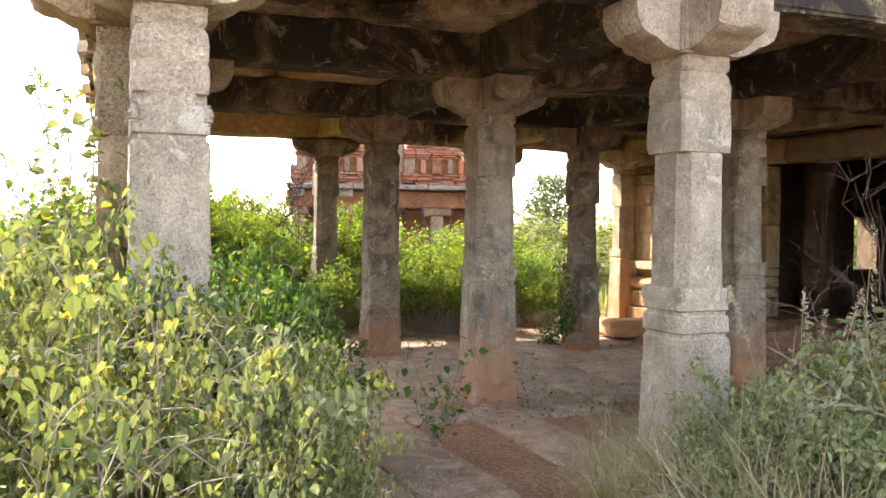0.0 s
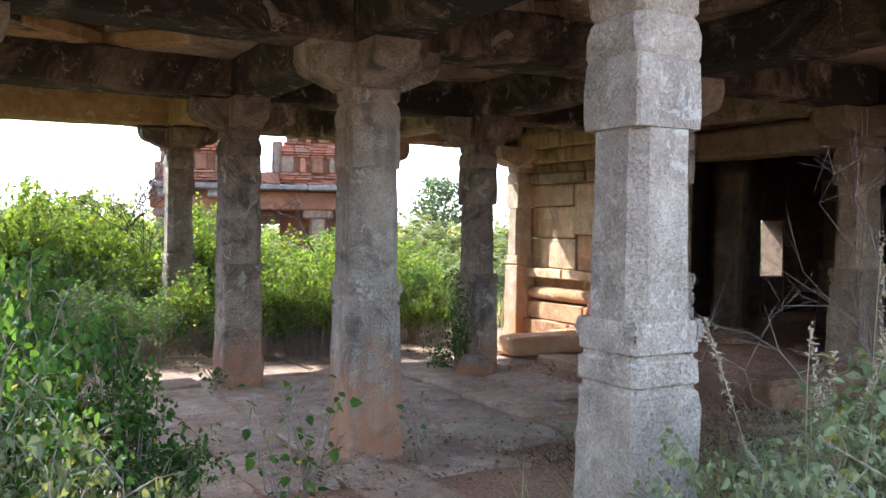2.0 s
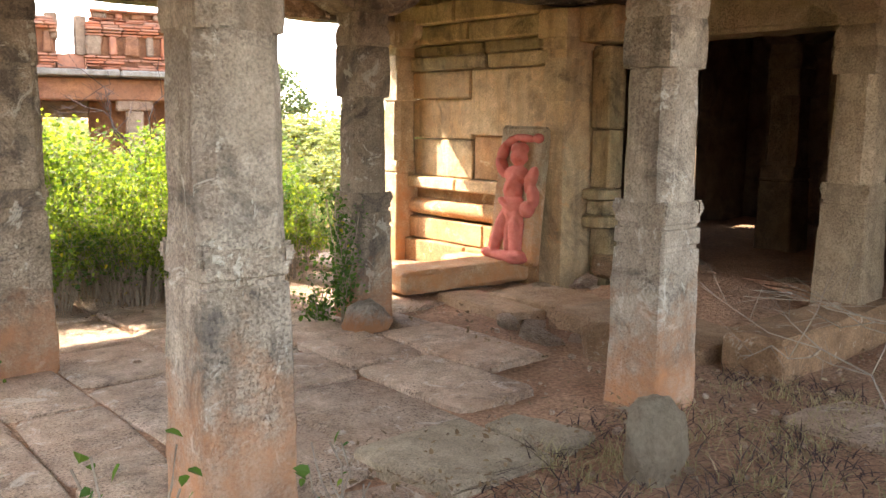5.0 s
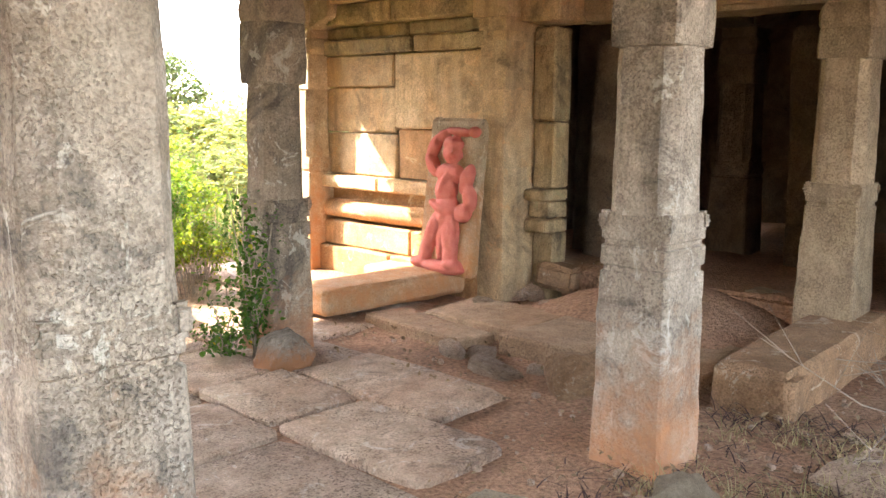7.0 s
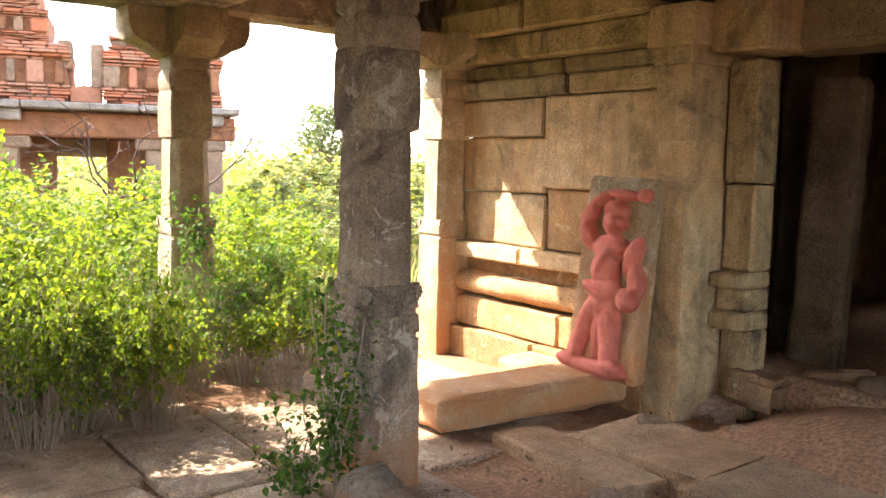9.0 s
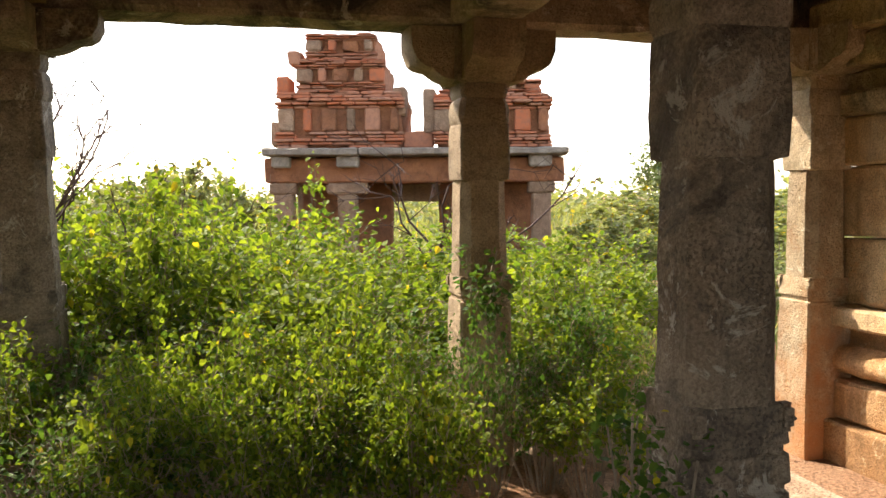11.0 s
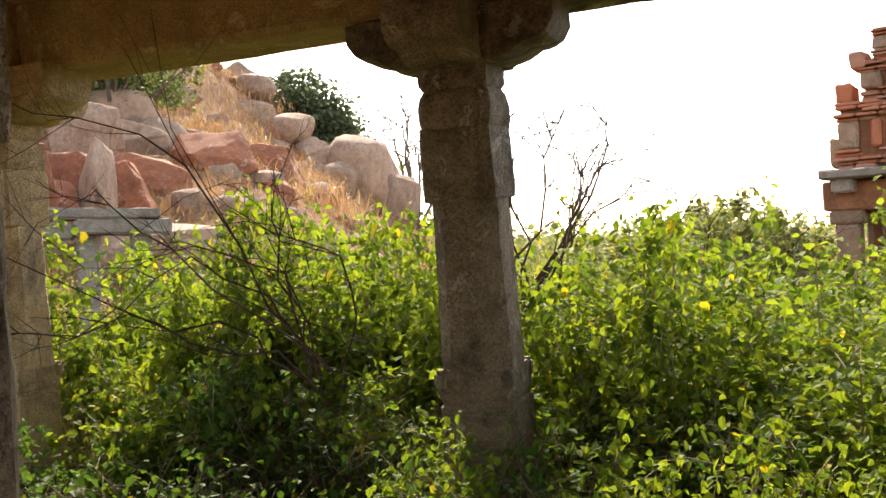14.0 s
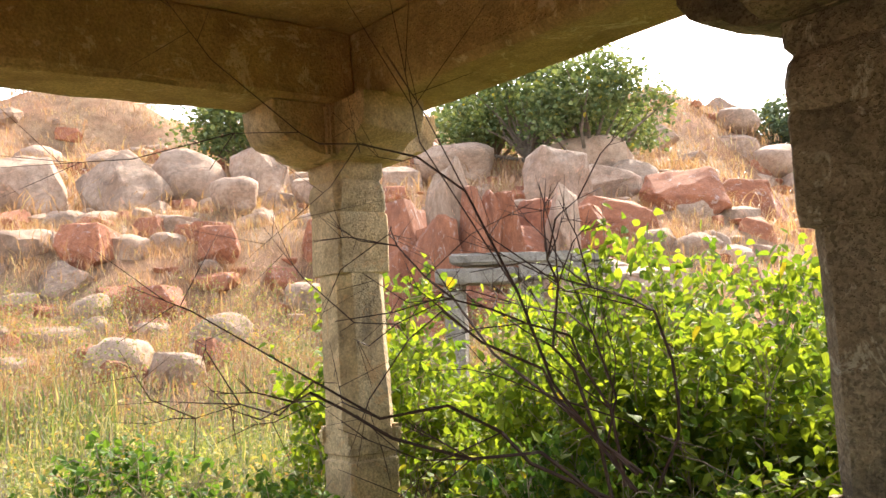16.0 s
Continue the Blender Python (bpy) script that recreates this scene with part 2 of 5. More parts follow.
TWIG_DARK = plain("dark_twig_bark", (0.045, 0.025, 0.022), (0.1, 0.06, 0.05), 20)
TWIG_RED = plain("reddish_twig_bark", (0.1, 0.06, 0.05), (0.22, 0.15, 0.12), 20)
BARK = plain("tree_bark", (0.1, 0.075, 0.055), (0.2, 0.155, 0.12), 9)

# ---- mesh helpers ----
YAW = 21.5
ORIGIN = Vector((0.36, 6.76, 0.0))
UA = Vector((math.cos(radians(YAW)), math.sin(radians(YAW)), 0))
VB = Vector((-math.sin(radians(YAW)), math.cos(radians(YAW)), 0))


def uv(u, v, z=0.0):
    """A place given along the temple's rows and columns of pillars."""
    return ORIGIN + UA * u + VB * v + Vector((0, 0, z))


def uvpose(u, v, z=0.0, turn=0.0):
    p = uv(u, v, z)
    return pose(p.x, p.y, p.z, 0, 0, YAW + turn)


def thing(name, m, label, category, group="", kind=""):
    ob = new(name)
    ob.empty_display_size = 0.1
    ob.matrix_world = m
    return tagged(ob, label, category, group, kind)


def mesh_of(name, verts, faces, mat, smooth=None):
    me = bpy.data.meshes.new(name)
    me.from_pydata([tuple(v) for v in verts], [], faces)
    me.materials.append(mat)
    if smooth is not False:
        me.polygons.foreach_set("use_smooth", [True] * len(me.polygons))
    me.update()
    if smooth is None:
        me.set_sharp_from_angle(angle=radians(32))
    return me


def part(name, me, parent=None, label="", m=None):
    ob = new(name, me)
    if parent is not None:
        ob.parent = parent
    if m is not None:
        ob.matrix_basis = m
    if label:
        ob["label"] = label
    return ob


def nz(p, s, seed=0.0):
    return noise.noise(Vector((p[0] * s + seed * 7.13, p[1] * s - seed * 3.7, p[2] * s + seed * 1.9)))


def rough_box(lx, ly, lz, cell=0.12, amp=0.012, seed=0.0, round_=0.015, taper=1.0, chip=0.0):
    """A hewn block, centred in x and y, z from 0 up: gridded, uneven, with worn edges. Returns verts and faces."""
    rim = max(0.012, 1.3 * round_ + 0.4 * chip)
    cuts = []
    for d in (lx, ly, lz):
        k = max(1, min(60, round(d / cell)))
        r = min(rim, d * 0.2)
        cuts.append([0.0] + [r / d + (1 - 2 * r / d) * i / k for i in range(k + 1)] + [1.0])
    n = [len(c) - 1 for c in cuts]
    ids, vs, fs = {}, [], []

    def vid(i, j, k):
        key = (i, j, k)
        if key not in ids:
            q = [cuts[0][i] - 0.5, cuts[1][j] - 0.5, cuts[2][k] - 0.5]
            p = Vector((q[0] * lx, q[1] * ly, q[2] * lz))
            f = 1 + (taper - 1) * (q[2] + 0.5)
            p.x, p.y = p.x * f, p.y * f
            out = [(-1 if c == 0 else 1 if c == m else 0) for c, m in zip(key, n)]
            cnt = sum(map(abs, out))
            d = amp * (nz(p, 3.1, seed) + 0.6 * nz(p, 9.0, seed + 5))
            pull = round_ * (cnt - 1) + (chip * max(0, nz(p, 4.0, seed + 9)) if cnt > 1 else 0)
            for a in range(3):
                p[a] += out[a] * (d - pull)
            p.z += lz / 2
            ids[key] = len(vs)
            vs.append(p)
        return ids[key]

    for ax in range(3):
        b, c = (ax + 1) % 3, (ax + 2) % 3
        for side in (0, n[ax]):
            for i in range(n[b]):
                for j in range(n[c]):
                    quad = []
                    for di, dj in ((0, 0), (1, 0), (1, 1), (0, 1)):
                        key = [0, 0, 0]
                        key[ax], key[b], key[c] = side, i + di, j + dj
                        quad.append(vid(*key))
                    fs.append(quad if side else quad[::-1])
    return vs, fs


def loft(levels, per=4, step=0.06, amp=0.008, seed=0.0):
    """A shaft of chamfered square section through levels (z, half width, chamfer), with uneven faces."""
    rows = []
    for (z0, h0, c0), (z1, h1, c1) in zip(levels, levels[1:]):
        k = max(1, int(abs(z1 - z0) / step))
        rows += [(z0 + (z1 - z0) * i / k, h0 + (h1 - h0) * i / k, c0 + (c1 - c0) * i / k) for i in range(k)]
    rows.append(levels[-1])
    vs, fs = [], []
    for z, h, c in rows:
        c = max(c, 0.008)
        crn = [(h, -h + c), (h, h - c), (h - c, h), (-h + c, h), (-h, h - c), (-h, -h + c), (-h + c, -h), (h - c, -h)]
        ring = []
        for a in range(8):
            p, q = crn[a], crn[(a + 1) % 8]
            m = per if a % 2 == 0 else 2
            ring += [(p[0] + (q[0] - p[0]) * i / m, p[1] + (q[1] - p[1]) * i / m) for i in range(m)]
        for x, y in ring:
            p = (x, y, z)
            d = 1 + (amp * (nz(p, 5, seed) + 0.7 * nz(p, 14, seed + 3))) / max(h, 0.05)
            vs.append(Vector((x * d, y * d, z)))
    r = len(vs) // len(rows)
    for i in range(len(rows) - 1):
        for j in range(r):
            fs.append((i * r + j, i * r + (j + 1) % r, (i + 1) * r + (j + 1) % r, (i + 1) * r + j))
    fs.append(tuple(range(r))[::-1])
    fs.append(tuple(range((len(rows) - 1) * r, len(rows) * r)))
    return vs, fs


def tubes(lines, sides=5):
    """Tapered tubes along polylines; each line is a list of (point, radius)."""
    vs, fs = [], []
    for line in lines:
        base = len(vs)
        for i, (p, r) in enumerate(line):
            d = (line[min(i + 1, len(line) - 1)][0] - line[max(i - 1, 0)][0]).normalized()
            s = d.cross(Vector((0.3, 0.5, 0.81))).normalized()
            w = d.cross(s)
            for a in range(sides):
                t = 2 * math.pi * a / sides
                vs.append(p + (s * math.cos(t) + w * math.sin(t)) * r)
        for i in range(len(line) - 1):
            for a in range(sides):
                b = (a + 1) % sides
                fs.append((base + i * sides + a, base + i * sides + b, base + (i + 1) * sides + b, base + (i + 1) * sides + a))
    return vs, fs


LEAF_SHAPE = np.array([(0, 0, 0), (-0.36, 0.22, 0.07), (-0.3, 0.6, 0.07), (0, 1.0, -0.08), (0.3, 0.6, 0.07), (0.36, 0.22, 0.07), (0, 0.45, -0.03)])
LEAF_FACES = [(0, 6, 2, 1), (2, 6, 3), (3, 6, 4), (0, 5, 4, 6)]


def leaf_mesh(name, pts, sizes, rng, mat, droop=0.35, narrow=1.0):
    """Many leaves, one blade for each point, turned at random."""
    n = len(pts)
    pts = np.asarray(pts, float)
    az, el, ro = rng.uniform(0, 6.283, n), rng.normal(-droop, 0.5, n), rng.normal(0, 0.6, n)
    f = np.stack([np.cos(az) * np.cos(el), np.sin(az) * np.cos(el), np.sin(el)], 1)
    s = np.stack([-np.sin(az), np.cos(az), np.zeros(n)], 1)
    up = np.cross(s, f) * -1
    s2 = s * np.cos(ro)[:, None] + up * np.sin(ro)[:, None]
    up2 = np.cross(f, s2)
    L = LEAF_SHAPE * np.array([narrow, 1, 1])
    v = pts[:, None, :] + np.asarray(sizes)[:, None, None] * (L[None, :, 0:1] * s2[:, None, :] + L[None, :, 1:2] * f[:, None, :] + L[None, :, 2:3] * up2[:, None, :])
    v = v.reshape(-1, 3)
    k = len(LEAF_SHAPE)
    faces = [tuple(i * k + a for a in q) for i in range(n) for q in LEAF_FACES]
    return mesh_of(name, v.tolist(), faces, mat, False)

# ---- ground ----


def smooth(a, b, x):
    t = min(1.0, max(0.0, (x - a) / (b - a)))
    return t * t * (3 - 2 * t)


def hill(x, y):
    """Height of the land: level round the temple, a rocky hill to the west, low rises far off."""
    dx, dy = x - 0.2, y - 9.7
    d = math.hypot(dx, dy)
    az = math.degrees(math.atan2(-dx, dy))
    f = smooth(40, 60, az) * (1 - smooth(128, 160, az))
    rise = 1.2 * smooth(10, 15, d) + 3.4 * smooth(14, 24, d) + 9.5 * smooth(22, 60, d)
    q = ORIGIN
    w = Vector((x, y, 0)) - q
    u, v = w.dot(UA), w.dot(VB)
    away = max(0.0, -3.2 - u, u - 9.0, -3.4 - v, v - 5.6)
    z = -0.035 - 0.22 * smooth(0.0, 1.2, away) * (0.4 + 0.6 * smooth(-8, 2, y))
    z += 0.05 * smooth(0.3, 2, away) * nz((x, y, 0), 0.9)
    return z + f * rise * (1 + 0.25 * nz((x, y, 0), 0.13, 3)) + f * smooth(10, 20, d) * 0.5 * nz((x, y, 0), 0.5, 8)


def ground():
    edge = [-1500, -700, -350, -200, -130, -95, -75]
    xs = edge + list(np.arange(-60, 40.1, 1.0)) + [-e for e in edge[::-1]]
    ys = edge + list(np.arange(-30, 70.1, 1.0)) + [-e for e in edge[::-1]]
    xs = sorted(set(xs + list(np.arange(-12, 12, 0.33))))
    ys = sorted(set(ys + list(np.arange(-4, 22, 0.33))))
    vs = [(x, y, hill(x, y)) for y in ys for x in xs]
    nx = len(xs)
    fs = [(j * nx + i, j * nx + i + 1, (j + 1) * nx + i + 1, (j + 1) * nx + i) for j in range(len(ys) - 1) for i in range(nx - 1)]
    g = part("ground", mesh_of("ground", vs, fs, GROUND, True))
    tagged(g, "reddish brown soil with dry grass, rising to a rocky hill", "ground", kind="structure")


ground()

# ---- the temple: floor of earth ----
fv, ff = rough_box(12.2, 8.3, 0.3, 0.16, 0.022, 2.0, 0.02)
floor_ob = part("floor", mesh_of("floor", fv, ff, EARTH, True), m=uvpose(3.0, 1.15, -0.308))
tagged(floor_ob, "trodden red earth floor with sunken stone paving slabs", "floor", kind="structure")

# ---- pillars ----
TOP = 2.22


def pillar(u, v, mat, label, z0=0.0, top=TOP, size=1.0, lean=(0, 0), seed=1, base=1.08, mid=1.75, fat=1.0, waist=1.0, bands=1):
    ob = thing("stone_pillar", uvpose(u, v, z0) @ pose(0, 0, 0, lean[0], lean[1], 0), label, "pillar", "pillars of the temple hall")
    s, b, m, t = size, base - z0, mid - z0, top - z0
    foot, head = 0.177 * s * fat, 0.16 * s * fat
    # square base block, a little wider at the foot, with grooved bands under its top
    levels = [(-0.12, foot, 0.012), (0.1, foot - 0.002, 0.014)]
    for k in range(bands, 0, -1):
        z = b - 0.02 - 0.11 * k
        h = head + (foot - head) * (b - z) / b
        levels += [(z - 0.012, h, 0.014), (z - 0.004, h - 0.01, 0.016), (z + 0.014, h - 0.01, 0.016), (z + 0.022, h, 0.014)]
    levels += [(b - 0.012, head, 0.012), (b, head - 0.006, 0.014)]
    vs, fs = loft(levels, amp=0.008, seed=seed)
    part("base_block", mesh_of("base_block", vs, fs, mat), ob)
    w = 0.153 * s * waist
    vs, fs = loft([(b - 0.01, w, 0.052), (b + 0.2, w - 0.001, 0.056), (m + 0.01, w - 0.009, 0.05)], amp=0.006, seed=seed + 1)
    part("octagonal_shaft", mesh_of("octagonal_shaft", vs, fs, mat), ob)
    n0 = t - 0.22
    vs, fs = loft([(m - 0.012, 0.12 * s, 0.02), (m, 0.153 * s, 0.012), (m + 0.05, 0.157 * s, 0.012), (n0 - 0.02, 0.153 * s, 0.012), (n0, 0.145 * s, 0.014)], amp=0.006, seed=seed + 2)
    part("upper_block", mesh_of("upper_block", vs, fs, mat), ob)
    vs, fs = loft([(n0 - 0.01, 0.146 * s, 0.014), (n0 + 0.012, 0.157 * s, 0.02), (n0 + 0.07, 0.163 * s, 0.03), (n0 + 0.12, 0.152 * s, 0.03), (n0 + 0.14, 0.138 * s, 0.025), (n0 + 0.16, 0.15 * s, 0.02), (t, 0.152 * s, 0.02)], step=0.02, amp=0.005, seed=seed + 3)
    part("neck", mesh_of("neck", vs, fs, mat), ob)
    # scroll-shaped ears standing on the corners of the base block
    for a in range(4):
        vs, fs = tubes([[(Vector((0.02 * math.cos(1.1 * k) * (1 - 0.09 * k), 0, 0.02 * math.sin(1.1 * k) * (1 - 0.09 * k))), 0.013 - 0.0011 * k) for k in range(8)]], 6)
        mm = pose(0, 0, b - 0.045, 0, 0, 90 * a + 45) @ pose(head * 1.33, 0, 0, 0, 0, 0)
        bv, bf = rough_box(0.044, 0.044, 0.08, 0.025, 0.005, seed + a, 0.012)
        o = len(vs)
        vs = [mm @ p for p in vs] + [pose(0, 0, b - 0.075, 0, 0, 90 * a + 45) @ pose(head * 1.3, 0, 0, 0, 0, 45) @ Vector(p) for p in bv]
        fs = fs + [tuple(o + i for i in f) for f in bf]
        part("carved_ear", mesh_of("carved_ear", vs, fs, mat), ob)
    capital(ob, t, mat, seed)
    return ob


def corbel(length, width, height, mat, seed, place):
    """A bracket: flat on top, its ends curling up in two rolls."""
    prof = []
    for k in range(29):
        f = k / 28
        x = -length * (1 - 2 * f)
        a = abs(x) / length
        roll = lambda s: 1 - math.sqrt(max(0.0, 1 - s * s))
        z = 0.0 if a < 0.36 else height * 0.3 * roll((a - 0.36) / 0.34) if a < 0.7 else height * (0.22 + 0.38 * roll((a - 0.7) / 0.3))
        prof.append((x, z))
    vs, fs = [], []
    ny, nk = 5, len(prof)
    for j in range(ny + 1):
        y = -width / 2 + width * j / ny
        for x, z in prof:
            p = (x, y, z)
            d = 0.012 * nz(p, 6, seed)
            vs.append(Vector((x + d, y + 0.5 * d, z + d + (0.01 if j in (0, ny) else 0))))
    top0 = len(vs)
    for j in range(ny + 1):
        y = -width / 2 + width * j / ny
        for x, z in prof:
            vs.append(Vector((x + 0.012 * nz((x, y, 9), 6, seed), y, height)))
    for j in range(ny):
        for i in range(nk - 1):
            q = (j * nk + i, j * nk + i + 1, (j + 1) * nk + i + 1, (j + 1) * nk + i)
            fs.append(q[::-1])
            fs.append(tuple(top0 + c for c in q))
    for j in range(ny):
        for i in (0, nk - 1):
            q = (j * nk + i, (j + 1) * nk + i, top0 + (j + 1) * nk + i, top0 + j * nk + i)
            fs.append(q if i else q[::-1])
    for i in range(nk - 1):
        for j in (0, ny):
            q = (j * nk + i, j * nk + i + 1, top0 + j * nk + i + 1, top0 + j * nk + i)
            fs.append(q if j == 0 else q[::-1])
    return mesh_of("capital_arm", [place @ p for p in vs], fs, mat)


def capital(ob, t, mat, seed):
    h = BEAM - ob.matrix_basis.translation.z - t
    hub = rough_box(0.36, 0.36, h - 0.002, 0.09, 0.008, seed, 0.01)
    part("capital_block", mesh_of("capital_block", [p + Vector((0, 0, t)) for p in hub[0]], hub[1], mat), ob)
    for a in range(2):
        part("capital_arm", corbel(0.42, 0.3 - 0.012 * a, h - 0.004, mat, seed + a, pose(0, 0, t + 0.001 * a, 0, 0, 90 * a)), ob)


BEAM = 2.475
WEST, MIDU, EAST, FAR_ = -2.36, 0.0, 2.36, 4.62
PALE = "pale weathered granite pillar with carved blocks, sunlit"
GREY = "grey weathered granite pillar with red earth stained foot"
pillar(0.0, 0.0, GRANITE, GREY, seed=11, waist=1.06, base=1.06)
pillar(-0.04, -2.5, GRANITE_PALE, "pale granite pillar with carved broad base among dry grass", seed=23, size=0.96, fat=1.0, bands=2)
pillar(-2.55, -2.48, GRANITE_PALE, "pale granite pillar standing in a leafy bush", seed=31, mid=1.88, base=1.83, size=0.92)
pillar(-2.38, 0.02, GRANITE, GREY, seed=37)
pillar(-2.4, 2.6, GRANITE_WARM, "brown granite pillar at the edge of the hall", seed=41)
pillar(-2.68, -1.98, GRANITE_WARM, "brown granite pillar overgrown with creeper", seed=42, size=0.94)
pillar(-0.045, 2.64, GRANITE_DARK, GREY, seed=43, waist=1.1)
pillar(2.42, 0.0, GRANITE, "grey lichen-spotted granite pillar with carved blocks", seed=47, size=0.98, bands=2)
pillar(2.34, 2.56, GRANITE_DARK, "dark weathered granite pillar with a creeper at its foot", size=0.93, seed=53, mid=1.64, base=0.95, bands=2)
pillar(0.0, 5.24, GRANITE_DARK, "dark leaning granite pillar with an eroded neck", seed=59, lean=(3.5, -0.8), size=0.93, top=2.26)
pillar(2.4, 5.18, GRANITE_WARM, "brown granite pillar rising out of leafy bushes", seed=61, mid=1.63, top=2.17, size=0.92)
pillar(-2.29, 5.01, WALL_CREAM, "pale brown granite pillar with rough chiselled capital", seed=67, lean=(0, -1.8), size=0.84, top=2.24, fat=0.9)
pillar(4.37, 4.8, WALLSTONE, "cream stone pillar against the carved wall", seed=71, mid=1.68, base=1.05, size=0.9)
pillar(4.72, 0.05, GRANITE_WARM, "warm grey granite pillar beside the dark doorway", z0=0.3, seed=73, mid=1.82)
pillar(2.4, -2.5, GRANITE, GREY, seed=79)
pillar(4.72, -2.5, GRANITE_WARM, "brown granite pillar at the hall's corner", seed=83)

# ---- beams and ceiling ----
US, VS = (WEST, MIDU, EAST, FAR_), (-2.5, 0.0, 2.6, 5.14)


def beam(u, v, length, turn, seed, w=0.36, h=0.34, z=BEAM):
    # beams of the open north-west corner have bounce light in their colour
    bounced = u < 0.3 and v > 3.0
    mat = CEILING_BOUNCE if bounced else BEAM_DARK if v < 3.0 and u < 4.0 else CEILING
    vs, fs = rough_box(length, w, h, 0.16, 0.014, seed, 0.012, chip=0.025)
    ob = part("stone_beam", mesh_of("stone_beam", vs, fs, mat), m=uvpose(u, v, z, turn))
    return tagged(ob, "stone beam carried on pillar capitals, bounce light in its ochre colour" if bounced else "long dark granite beam carried on pillar capitals", "beam", "ceiling beams")


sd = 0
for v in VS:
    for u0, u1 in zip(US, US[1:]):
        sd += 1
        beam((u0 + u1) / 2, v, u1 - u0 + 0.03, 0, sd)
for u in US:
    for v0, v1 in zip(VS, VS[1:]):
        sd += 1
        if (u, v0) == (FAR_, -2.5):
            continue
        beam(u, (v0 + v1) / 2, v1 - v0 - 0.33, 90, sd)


def ceiling():
    """Roof slabs over every bay, with a second ring of corner slabs below them."""
    vs, fs, slot = [], [], []

    def add(box, m, s=0):
        o = len(vs)
        slot.extend([s] * len(box[1]))
        vs.extend(m @ Vector(p) for p in box[0])
        fs.extend(tuple(o + i for i in f) for f in box[1])

    rnd = random.Random(5)
    z = BEAM + 0.32
    for u0, u1 in zip(US, US[1:]):
        for v0, v1 in zip(VS, VS[1:]):
            cu, cv, lu, lv = (u0 + u1) / 2, (v0 + v1) / 2, u1 - u0, v1 - v0
            for a in range(4):
                su, sv = (1 if a in (0, 3) else -1), (1 if a < 2 else -1)
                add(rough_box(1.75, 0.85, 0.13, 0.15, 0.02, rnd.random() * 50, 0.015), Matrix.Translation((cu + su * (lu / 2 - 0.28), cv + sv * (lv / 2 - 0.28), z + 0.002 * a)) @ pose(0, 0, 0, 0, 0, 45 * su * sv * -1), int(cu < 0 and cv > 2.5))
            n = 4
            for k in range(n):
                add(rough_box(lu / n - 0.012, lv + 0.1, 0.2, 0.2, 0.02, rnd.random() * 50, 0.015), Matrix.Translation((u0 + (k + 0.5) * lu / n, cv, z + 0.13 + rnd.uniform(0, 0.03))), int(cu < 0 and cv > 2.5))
    for u0, u1, v0, v1 in ((-3.0, 4.9, -3.1, 5.55),):
        add(rough_box(u1 - u0, v1 - v0, 0.25, 0.4, 0.03, 3, 0.03), Matrix.Translation(((u0 + u1) / 2, (v0 + v1) / 2, z + 0.36)))
    for u0, u1 in ((-2.95, 1.0), (1.02, 4.9)):
        add(rough_box(u1 - u0, 0.6, 0.16, 0.15, 0.02, u0, 0.03, chip=0.06), Matrix.Translation(((u0 + u1) / 2, 5.26, z)))
        add(rough_box(u1 - u0, 0.6, 0.16, 0.15, 0.02, u0 + 4, 0.03, chip=0.06), Matrix.Translation(((u0 + u1) / 2, -2.75, z)))
    add(rough_box(0.5, 8.4, 0.16, 0.15, 0.02, 8, 0.03, chip=0.06), Matrix.Translation((-2.65, 1.2, z)))
    # slot 1: north-west slabs, lightened in colour for the bounced sun
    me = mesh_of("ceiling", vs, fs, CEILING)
    me.materials.append(CEILING_BOUNCE)
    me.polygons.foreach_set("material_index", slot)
    ob = part("ceiling", me, m=uvpose(0, 0))
    tagged(ob, "soot-dark stone slab ceiling with diagonal corner slabs", "ceiling", kind="structure")


ceiling()

# ---- carved wall with its plinth mouldings ----


